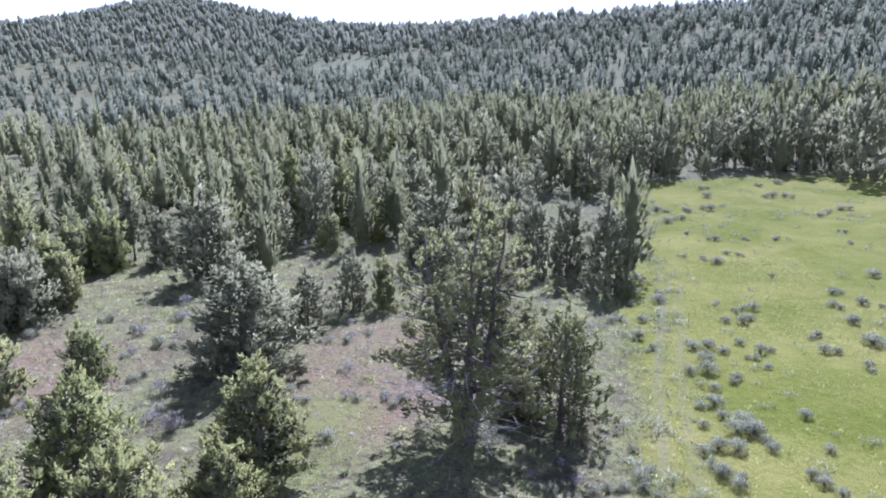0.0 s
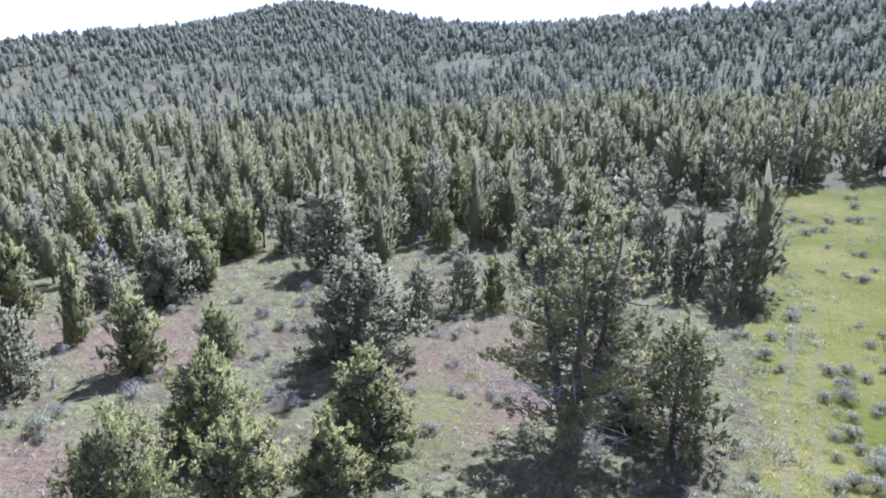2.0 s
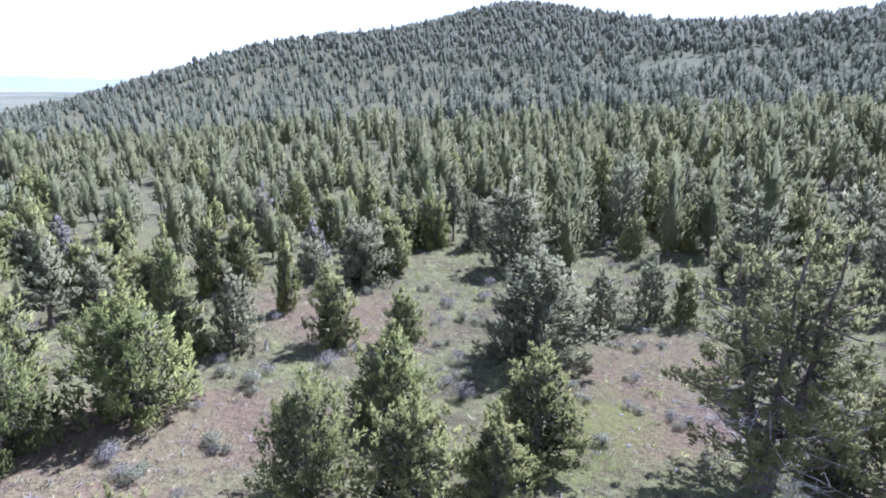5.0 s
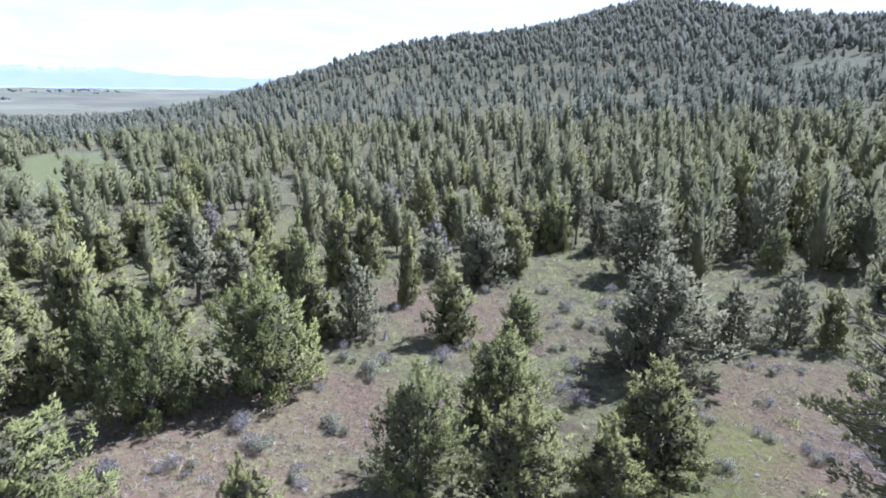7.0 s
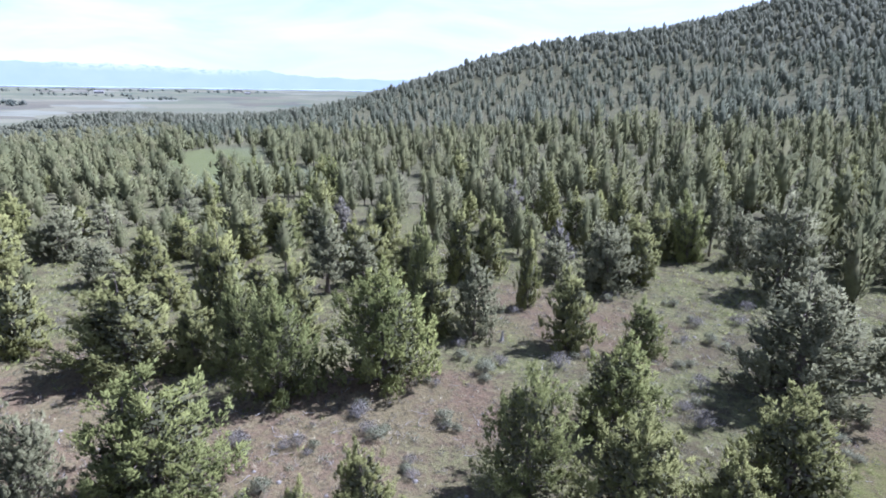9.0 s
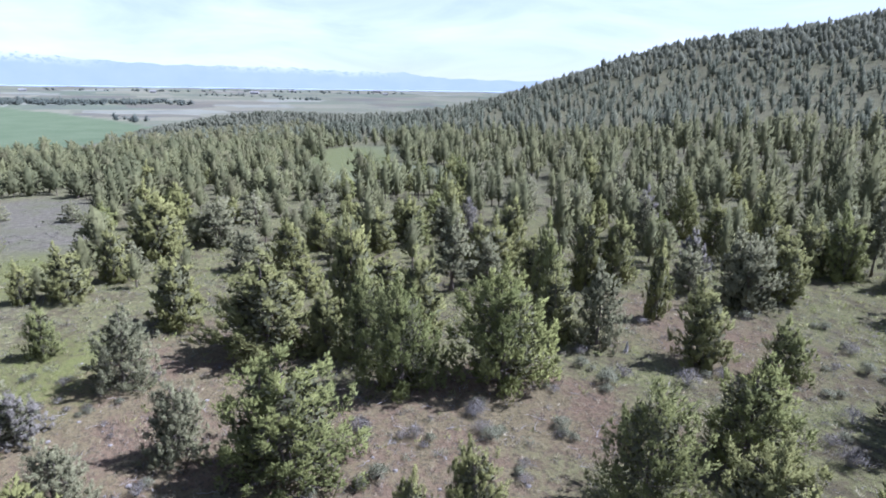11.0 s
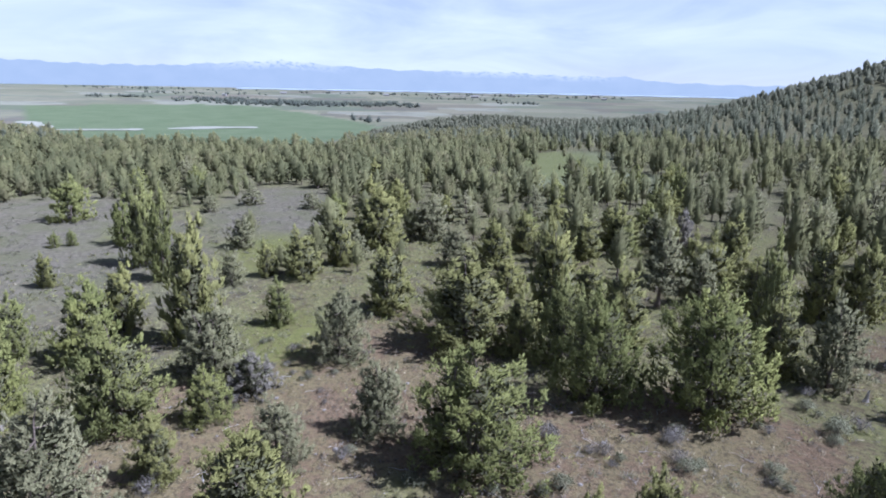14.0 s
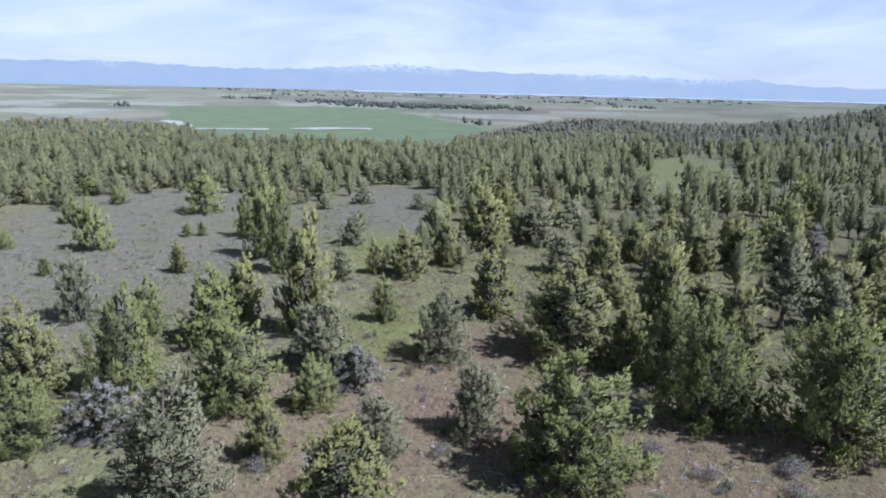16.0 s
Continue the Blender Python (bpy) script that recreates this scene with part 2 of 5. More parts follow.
# ---------------------------------------------------------------- mesh helpers
def mesh_object(name, verts, faces, material, parent=None, smooth_faces=False, normals=None):
    """One mesh object from arrays of corners and faces."""
    data = bpy.data.meshes.new(name)
    data.from_pydata(verts.tolist() if hasattr(verts, "tolist") else verts, [], faces.tolist() if hasattr(faces, "tolist") else faces)
    data.materials.append(material)
    if smooth_faces:
        data.polygons.foreach_set("use_smooth", [True] * len(data.polygons))
    data.update()
    if normals is not None:  # foliage is shaded by the mass that it belongs to
        data.polygons.foreach_set("use_smooth", [True] * len(data.polygons))
        data.normals_split_custom_set_from_vertices(normals)
    ob = new(name, data)
    ob.parent = parent
    return ob


def join(pieces):
    """Several (corners, faces) pairs as one."""
    vs, fs, n = [], [], 0
    for v, f in pieces:
        vs.append(np.asarray(v, float))
        fs.extend([tuple(int(i) + n for i in q) for q in f])
        n += len(v)
    return np.concatenate(vs), fs


def tube(points, radii, sides=6, rough=0.0, rng=None):
    """A tapered, closed tube along a line of points."""
    p = np.asarray(points, float)
    vs, fs = [], []
    for i in range(len(p)):
        d = p[min(i + 1, len(p) - 1)] - p[max(i - 1, 0)]
        d = d / (np.linalg.norm(d) + 1e-9)
        a = np.cross(d, (0.3, 0.9, 0.31))
        a = a / (np.linalg.norm(a) + 1e-9)
        b = np.cross(d, a)
        for j in range(sides):
            w = 2 * math.pi * j / sides
            r = radii[i] * (1 + (rng.uniform(-rough, rough) if rng is not None and rough else 0))
            vs.append(p[i] + r * (math.cos(w) * a + math.sin(w) * b))
    for i in range(len(p) - 1):
        for j in range(sides):
            k2 = (j + 1) % sides
            fs.append((i * sides + j, i * sides + k2, (i + 1) * sides + k2, (i + 1) * sides + j))
    fs.append(tuple(range(sides - 1, -1, -1)))
    fs.append(tuple((len(p) - 1) * sides + j for j in range(sides)))
    return np.array(vs), fs


def unit(v):
    return v / (np.linalg.norm(v, axis=-1, keepdims=True) + 1e-9)


def blades(base, way, length, width, rng, face=None):
    """Leaf sprays: one narrow, pointed blade at each base point, along its way. face: the side that each turns outwards."""
    n = len(base)
    way = unit(way)
    side = unit(np.cross(way, rng.normal(size=(n, 3))))
    length, width = np.broadcast_to(length, n)[:, None], np.broadcast_to(width, n)[:, None]
    if face is not None:
        side = np.where((np.cross(side, way) * face).sum(1, keepdims=True) < 0, -side, side)
    v = np.stack([base + side * width * 0.5, base + way * length, base - side * width * 0.5], 1).reshape(-1, 3)
    return v, np.arange(3 * n).reshape(n, 3)


# ---------------------------------------------------------------- lie of the land
HILLS = [  # azimuth left of north, distance, half-widths across and along, height
    (21, 740, 150, 190, 140.8), (31, 650, 120, 150, -22.5), (43, 600, 95, 150, 45.4), (51, 560, 90, 130, 2.5),
    (8, 800, 150, 200, -54.5), (-4, 640, 130, 180, 58.8), (-16, 600, 130, 170, 7.5), (-30, 560, 140, 170, 34.6),
    (-50, 560, 180, 190, 49.9), (66, 640, 120, 150, 15.0), (122, 330, 70, 90, 7.2), (81, 640, 80, 120, 22.5)]


def smooth(v):
    v = np.clip(v, 0, 1)
    return v * v * (3 - 2 * v)


def ground_z(x, y):
    """Height of the ground: a bench with wooded hills ahead and a wide valley to the west."""
    x, y = np.asarray(x, float), np.asarray(y, float)
    west = -0.985 * x - 0.17 * y
    r = np.hypot(x, y)
    z = -46 * smooth((west - 110) / 620) + 44 * smooth((r - 900) / 4200) * smooth((west - 300) / 900)
    for az, d, sa, sr, h in HILLS:
        a = radians(az)
        cx, cy = -math.sin(a) * d, math.cos(a) * d
        u = (x - cx) * math.cos(a) + (y - cy) * math.sin(a)
        w = -(x - cx) * math.sin(a) + (y - cy) * math.cos(a)
        z = z + h * smooth((r - 30) / 170) * np.exp(-0.5 * ((u / sa) ** 2 + (w / sr) ** 2))
    z = z + smooth((r - 25) / 60) * 0.35 * np.sin(x / 19 + 1) * np.sin(y / 23 + 2) + 0.10 * np.sin(x / 3.1) * np.sin(y / 2.7 + 1)
    return z


def wobble(x, y, s):
    """Cheap smooth noise, about -1 to 1, for uneven borders."""
    return (np.sin(x / s + 1.3 * np.sin(y / (1.7 * s))) + np.sin(y / (0.8 * s) + 1.1 * np.sin(x / (1.3 * s) + 2)) + np.sin((x + y) / (0.45 * s))) / 3


def inside(x, y, ring):
    """Whether points lie in a polygon."""
    hit = np.zeros(np.shape(x), bool)
    for (ax, ay), (bx, by) in zip(ring, ring[1:] + ring[:1]):
        cross = ((ay > y) != (by > y)) & (x < (bx - ax) * (y - ay) / ((by - ay) or 1e-9) + ax)
        hit ^= cross
    return hit


def blob(x, y, cx, cy, rx, ry, turn=0.0, soft=0.35):
    c, s = math.cos(radians(turn)), math.sin(radians(turn))
    u, w = (x - cx) * c + (y - cy) * s, -(x - cx) * s + (y - cy) * c
    d = np.hypot(u / rx, w / ry) + 0.18 * wobble(x, y, 0.25 * min(rx, ry) + 1)
    return smooth((1 + soft - d) / (2 * soft))


def meadow_mask(x, y):
    edge = 8.5 + 0.262 * (np.maximum(y, 8) - 25) + 1.2 * wobble(x, y, 5)
    far = 113 + 3.5 * wobble(x, y, 11) - 0.004 * (x - 52) ** 2
    return smooth((x - edge + 1.2) / 2.4) * smooth((far - y + 3) / 6) * smooth((140 - x) / 30)


def plain_mask(x, y):
    return np.maximum(blob(x, y, -78, -38, 36, 19, 30), np.maximum(blob(x, y, -92, -12, 22, 9, 0), blob(x, y, -62, -40, 24, 13, 30)))


def soil_mask(x, y):
    return np.maximum.reduce([blob(x, y, -36, 1, 13, 8, -30), blob(x, y, -25, 10, 9, 8, 0), blob(x, y, -27, 20, 10, 5, 40), blob(x, y, -5, 38, 6, 9, 0),
                              blob(x, y, -30, 38, 9, 7, 0), blob(x, y, -31, -9, 9, 6, 0)])


def clearing_mask(x, y):
    """Grassy and stony openings in the woods."""
    return np.maximum.reduce([blob(x, y, -158, 56, 26, 11, -25), blob(x, y, -138, 46, 32, 11, -18), 0.88 * blob(x, y, -54, 366, 22, 40, 20, 0.6), blob(x, y, -120, 55, 16, 9, 0)])


def open_mask(x, y):
    """Where no scattered tree stands: the foreground is placed tree by tree."""
    corridor = np.maximum(blob(x, y, -27, 55, 7, 14, 10), np.maximum.reduce([blob(x, y, -12, 62, 7, 12, -10), blob(x, y, 19, 76, 8, 14, -15), blob(x, y, 6, 92, 10, 7, 0)]))
    return np.maximum.reduce([meadow_mask(x, y), plain_mask(x, y), 0.94 * clearing_mask(x, y), corridor, soil_mask(x, y), smooth((58 - np.hypot(x, y)) / 4)])


FIELD = [(-1656, -790), (-1890, -445), (-1890, -300), (-1449, -84), (-960, 75), (-620, 60), (-500, -300), (-800, -390), (-1219, -585)]


def in_woods(x, y):
    """Density of the juniper woods, 0 to 1."""
    r = np.hypot(x, y)
    az = np.degrees(np.arctan2(-x, y))
    reach = np.interp(az, [-60, -30, -10, 8, 22, 33, 43, 51, 57, 62, 72, 84, 89, 91, 113, 115, 140], [640, 650, 680, 830, 820, 740, 680, 650, 730, 760, 800, 760, 640, 215, 215, 450, 450])
    d = smooth((reach + 20 * wobble(x, y, 30) - r) / 25)
    d = d * (1 - open_mask(x, y)) * (0.72 + 0.28 * np.clip(wobble(x, y, 14) * 1.6, -1, 1))
    thin = np.maximum(smooth((az - 61) / 8) * smooth((92 - az) / 8) * smooth((165 - r) / 40), 0.6 * smooth((az - 61) / 8) * smooth((92 - az) / 8) * smooth((260 - r) / 60))
    front = smooth((az + 18) / 4) * smooth((2 - az) / 4) * smooth((104 - r) / 8)
    return d * (1 - 0.40 * thin) * (1 - 0.85 * front)


# ---------------------------------------------------------------- ground, one sheet to the horizon
rings = np.concatenate([[0.0], np.linspace(2, 60, 76), np.geomspace(60.8, 180, 60), np.geomspace(184, 900, 60), np.geomspace(922, 4950, 44)])
fan = np.radians(np.concatenate([np.linspace(-48, 136, 300), np.linspace(136, 312, 60)[1:-1]]))
gr, ga = np.meshgrid(rings[1:], fan, indexing="ij")
gx, gy = np.concatenate([[0], (-np.sin(ga) * gr).ravel()]), np.concatenate([[0], (np.cos(ga) * gr).ravel()])
gz = ground_z(gx, gy)
near_bumps = smooth((110 - np.hypot(gx, gy)) / 60)
gz = gz + near_bumps * 0.05 * wobble(gx, gy, 0.9)
nf = len(fan)
ground_faces = [(0, 1 + (j + 1) % nf, 1 + j)[::-1] for j in range(nf)]
i0 = (np.arange(len(rings) - 2)[:, None] * nf + 1)
j0, j1 = np.arange(nf)[None, :], (np.arange(nf)[None, :] + 1) % nf
ground_faces += np.stack([i0 + j0, i0 + j1, i0 + nf + j1, i0 + nf + j0], -1).reshape(-1, 4)[:, ::-1].tolist()
ground = mesh_object("ground", np.stack([gx, gy, gz], 1), ground_faces, GROUND, smooth_faces=True)
tagged(ground, "dry rangeland soil with patchy spring grass and a green meadow", "ground", kind="structure")


def paint(ob, name, r, g, b):
    layer = ob.data.attributes.new(name, "FLOAT_COLOR", "POINT")
    n = len(ob.data.vertices)
    cols = np.ones((n, 4), np.float32)
    for i, c in enumerate((r, g, b)):
        cols[:, i] = np.broadcast_to(c, n)
    layer.data.foreach_set("color", cols.ravel())


def track_mask(x, y):
    """Two wheel ruts along the meadow's edge."""
    mid = 11.2 + 0.31 * (y - 25) + 0.4 * np.sin(y / 7)
    ruts = 0.62 * np.exp(-((x - mid + 0.75) / 0.27) ** 2) + 0.42 * np.exp(-((x - mid - 0.75) / 0.27) ** 2)
    return np.clip(ruts, 0, 1) * smooth((y - 10) / 6) * smooth((70 - y) / 20)


grr = np.hypot(gx, gy)
valley_m = smooth((-0.985 * gx - 0.17 * gy - 420) / 250) * smooth((grr - 330) / 200)
clear_m = clearing_mask(gx, gy)
damp_m = np.maximum.reduce([blob(gx, gy, -70, -10, 9, 5, 0), blob(gx, gy, -44, -6, 6, 4, 0), blob(gx, gy, -7, 31, 3, 5, 0),
                            blob(gx, gy, -82, -28, 8, 3, 0), blob(gx, gy, 2, 76, 7, 6, 0), blob(gx, gy, -150, 50, 30, 11, -20)])
paint(ground, "zones", meadow_mask(gx, gy), soil_mask(gx, gy), np.maximum(plain_mask(gx, gy), 0.35 * smooth((grr - 60) / 60) * (1 - meadow_mask(gx, gy))))
paint(ground, "far_zones", valley_m, inside(gx, gy, FIELD).astype(float), 0)
paint(ground, "wooded", in_woods(gx, gy) * smooth((grr - 70) / 60), 0, 0)
paint(ground, "marks", track_mask(gx, gy), damp_m * (1 - meadow_mask(gx, gy)), clear_m)

# pale bare banks and dirt road beside the crop, pale strip under the mountains
k = Nodes("pale_bank")
PALE_BANK = k.surface(k.mix(k.ramp(k.noise(0.05, 4.0), 0.35, 0.65), (0.21, 0.215, 0.18), (0.29, 0.29, 0.25)), 0.95)
k = Nodes("pale_strip")
PALE_STRIP = k.surface(k.mix(k.ramp(k.noise(0.004, 3.0), 0.35, 0.65), (0.30, 0.36, 0.42), (0.36, 0.42, 0.47)), 0.25, spec=0.5)


def ribbon(name, label, category, line, width, material, lift):
    """A strip of land along a line, laid over the ground."""
    p = np.array(line, float)
    t = np.linspace(0, len(p) - 1, 12 * (len(p) - 1) + 1)
    x, y = np.interp(t, range(len(p)), p[:, 0]), np.interp(t, range(len(p)), p[:, 1])
    d = unit(np.stack([np.gradient(x), np.gradient(y)], 1))
    w = width * (0.30 + 0.2 * np.sin(t * 2.3) ** 2) * np.clip(np.minimum(t, t[-1] - t) * 6 + 0.3, 0, 1)
    a, b = np.stack([x - d[:, 1] * w, y + d[:, 0] * w], 1), np.stack([x + d[:, 1] * w, y - d[:, 0] * w], 1)
    v = np.concatenate([a, b])
    n = len(x)
    ob = mesh_object(name, np.column_stack([v, ground_z(v[:, 0], v[:, 1]) + lift]), [(i, i + 1, n + i + 1, n + i)[::-1] for i in range(n - 1)], material, smooth_faces=True)
    return tagged(ob, label, category, kind="structure")


ribbon("bare_bank", "pale bare bank beside the green crop", "bank", [(-952, -265), (-985, -205), (-1003, -147)], 46, PALE_BANK, 0.9)
ribbon("bare_bank", "pale bare bank along the crop's near side", "bank", [(-905, -405), (-918, -345), (-927, -290)], 36, PALE_BANK, 0.9)
ribbon("dirt_road", "pale dirt road curving past the crop", "road", [(-1085, -520), (-1040, -485), (-980, -447), (-905, -405)], 34, PALE_BANK, 0.9)
strip_a = [radians(a) for a in range(52, 101, 3)]
ribbon("water", "pale glossy strip below the far mountains", "lake", [(-math.sin(a) * 4250, math.cos(a) * 4250) for a in strip_a], 620, PALE_STRIP, 1.5)

# far range beyond the valley, a plain backdrop
m_az = np.linspace(40, 180, 420)
m_el = np.interp(m_az, [40, 58, 63.8, 66.2, 72, 77, 86, 92, 96, 101, 105, 111, 119, 126, 150, 180],
                 [0.55, 0.66, 0.83, 1.2, 1.23, 1.48, 1.46, 1.72, 2.08, 1.72, 1.41, 1.33, 1.6, 1.42, 1.3, 0.9])
m_el = m_el + 0.05 * np.sin(m_az * 2.1) + 0.03 * np.sin(m_az * 5.3 + 1) + 0.02 * np.sin(m_az * 13.7 + 2)
m_v, m_snow = [], []
for row, (share, rad) in enumerate(((0.0, 4560), (0.35, 4640), (0.7, 4720), (1.0, 4800), (0.3, 4900))):
    for a, e in zip(m_az, m_el):
        z = CAM_Z + rad * math.tan(radians(-0.45 + share * (e + 0.45) + (0.04 * math.sin(a * 7 + row * 2) if 0 < row < 3 else 0)))
        m_v.append((-math.sin(radians(a)) * rad, math.cos(radians(a)) * rad, z))
        peak = math.exp(-((a - 96.5) / 4.5) ** 2) + 0.7 * math.exp(-((a - 78) / 4) ** 2) + 0.6 * math.exp(-((a - 70.5) / 3) ** 2) + 0.4 * math.exp(-((a - 119.5) / 0.8) ** 2)
        m_snow.append(min(1, peak) * (1.0 if row == 3 else 0.0))
nm = len(m_az)
m_f = [(r * nm + j, r * nm + j + 1, (r + 1) * nm + j + 1, (r + 1) * nm + j) for r in range(4) for j in range(nm - 1)]
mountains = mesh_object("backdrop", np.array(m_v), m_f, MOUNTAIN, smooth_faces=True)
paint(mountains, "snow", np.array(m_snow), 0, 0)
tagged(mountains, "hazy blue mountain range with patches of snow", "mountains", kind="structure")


# ---------------------------------------------------------------- junipers
def crown_profile(kind, u):
    """Half-width of the crown at height share u, 0 to 1."""
    if kind == "tall":
        return np.interp(u, [0.0, 0.25, 0.4, 0.6, 0.8, 1.0], [0.2, 0.75, 1.0, 0.85, 0.5, 0.1])
    if kind in ("grey", "bare"):
        return np.interp(u, [0.0, 0.08, 0.25, 0.5, 0.75, 0.9, 1.0], [0.70, 0.95, 1.0, 0.88, 0.64, 0.42, 0.10])
    if kind == "olive":
        return np.interp(u, [0.0, 0.08, 0.25, 0.5, 0.75, 0.9, 1.0], [0.68, 0.93, 1.0, 0.87, 0.60, 0.38, 0.08])
    if kind == "great":
        return np.interp(u, [0.0, 0.15, 0.35, 0.6, 0.85, 1.0], [0.66, 0.82, 0.86, 0.84, 0.70, 0.35])
    return np.interp(u, [0.0, 0.08, 0.22, 0.5, 0.75, 0.9, 1.0], [0.80, 0.97, 1.0, 0.90, 0.68, 0.46, 0.10])


LOOKS = {  # leaf material, lowest limb, limbs, plumes on a limb, inner end of the plumes, plume size
    "dense": (LEAF_GREEN, 0.07, 54, 5, 0.34, 0.90), "olive": (LEAF_OLIVE, 0.06, 52, 5, 0.36, 0.82),
    "open": (LEAF_OLD, 0.08, 56, 4, 0.40, 0.66), "grey": (LEAF_GREY, 0.07, 52, 5, 0.38, 0.74),
    "tall": (LEAF_GREY, 0.28, 40, 4, 0.40, 0.80), "bare": (LEAF_TWIG, 0.08, 46, 4, 0.40, 0.62), "great": (LEAF_OLD, 0.27, 120, 4, 0.45, 0.56)}


def cores(seat, axis, long, sides, levels, rng, mass, wide=1.0, ragged=0.3):
    """Dense hearts of foliage plumes: ragged, tapered bodies round an axis, each drawn to a point."""
    n = len(seat)
    other = unit(np.cross(axis, rng.normal(size=(n, 3))))
    third = np.cross(axis, other)
    s = np.linspace(0, 0.8, levels)
    girth = (np.interp(s, [0, 0.25, 0.55, 0.8], [0.16, 0.30, 0.25, 0.13]) if levels > 1 else np.array([0.27])) * wide
    turn = np.arange(sides) * 2 * math.pi / sides + (np.arange(levels) % 2)[:, None] * math.pi / sides
    rad = girth[None, :, None] * rng.uniform(1 - ragged, 1 + ragged, (n, levels, sides))
    along = s[None, :, None] - 0.2 + rng.normal(0, 0.25 * ragged, (n, levels, sides)) * 1.6 / levels
    ring = (np.cos(turn)[None, :, :, None] * other[:, None, None, :] + np.sin(turn)[None, :, :, None] * third[:, None, None, :])
    ln = np.asarray(long)[:, None, None, None]
    body = seat[:, None, None, :] + ring * rad[..., None] * ln + axis[:, None, None, :] * along[..., None] * ln
    tip = seat + axis * np.asarray(long)[:, None] * rng.uniform(0.75, 0.95, (n, 1))
    v = np.concatenate([body.reshape(n, -1, 3), tip[:, None, :]], 1)
    nv = levels * sides + 1
    faces = []
    for i in range(levels - 1):
        for j in range(sides):
            k2 = (j + 1) % sides
            a, b, c, d = i * sides + j, i * sides + k2, (i + 1) * sides + j, (i + 1) * sides + k2
            faces += [(a, b, c), (b, d, c)]
    faces += [((levels - 1) * sides + j, (levels - 1) * sides + (j + 1) % sides, nv - 1) for j in range(sides)]
    if levels > 1:
        faces += [(0, j + 1, j) for j in range(1, sides - 1)]
    f = (np.array(faces)[None] + (np.arange(n) * nv)[:, None, None]).reshape(-1, 3)
    out = np.concatenate([np.broadcast_to(ring, body.shape).reshape(n, -1, 3), axis[:, None, :]], 1)
    out = unit(out * 0.8 + mass[:, None, :] * 0.7 + axis[:, None, :] * 0.15 + rng.normal(0, 0.2, out.shape))
    return v.reshape(-1, 3), f, out.reshape(-1, 3)


def crown_side(base, h, r):
    """Outward side of a crown at its points."""
    return unit(np.stack([base[:, 0] / r, base[:, 1] / r, 1.1 * (base[:, 2] / h - 0.35)], 1))


def foliage_body(seats, axes, longs, k, sprig, sides, levels, per, leaf_long, leaf_wide, rng, h, r):
    """A whole crown as one mesh: each plume is a bunch of k small ragged sprigs with loose leaf sprays."""
    n = len(seats) * k
    rep = np.repeat(np.arange(len(seats)), k)
    ax, ln = axes[rep], longs[rep][:, None]
    radial = rng.normal(size=(n, 3))
    radial = unit(radial - (radial * ax).sum(1, keepdims=True) * ax)
    s = rng.random((n, 1))
    seat = seats[rep] + ax * ln * (0.85 * s - 0.2) + radial * ln * (0.30 - 0.2 * s) * rng.uniform(0.3, 1.1, (n, 1))
    way = unit(ax * 0.7 + radial * rng.uniform(0.1, 0.8, (n, 1)) + np.array([0, 0, 0.25]) + rng.normal(0, 0.15, (n, 3)))
    length = sprig * rng.uniform(0.6, 1.35, n)
    v1, f1, n1 = cores(seat, way, length, sides, levels, rng, crown_side(seat, h, r), 0.85, 0.38)
    if not per:
        return v1, f1, n1
    v2, f2, n2 = plumes(seat, way, length, per, leaf_long, leaf_wide, rng, h, r)
    return np.concatenate([v1, v2]), np.concatenate([f1, f2 + len(v1)]), np.concatenate([n1, n2])


def plumes(seat, axis, long, per, leaf_long, leaf_wide, rng, h, r):
    """Flame-shaped foliage plumes: narrow leaf blades set round an axis, drawn to a point."""
    n = len(seat)
    rep = np.repeat(np.arange(n), per)
    m = n * per
    s = rng.random(m) ** 0.85
    ax, ln = axis[rep], np.asarray(long)[rep][:, None]
    radial = rng.normal(size=(m, 3))
    radial = unit(radial - (radial * ax).sum(1, keepdims=True) * ax)
    girth = (np.interp(s, [0, 0.25, 0.6, 1.0], [0.18, 0.30, 0.22, 0.03]) * rng.uniform(0.7, 1.15, m))[:, None]
    base = seat[rep] + ax * ln * (s[:, None] * 0.9 - 0.15) + radial * ln * girth
    way = ax * 0.75 + radial * rng.uniform(0.2, 0.85, (m, 1)) + rng.normal(0, 0.22, (m, 3))
    size = rng.uniform(0.7, 1.3, m) * np.interp(s, [0, 1], [1.1, 0.75])
    face = unit(radial * 0.85 + crown_side(base, h, r) * 0.6 + ax * 0.25 + rng.normal(0, 0.16, (m, 3)))
    v, f = blades(base, way, leaf_long * size, leaf_wide * size, rng, face)
    return v, f, np.repeat(face, 3, 0)


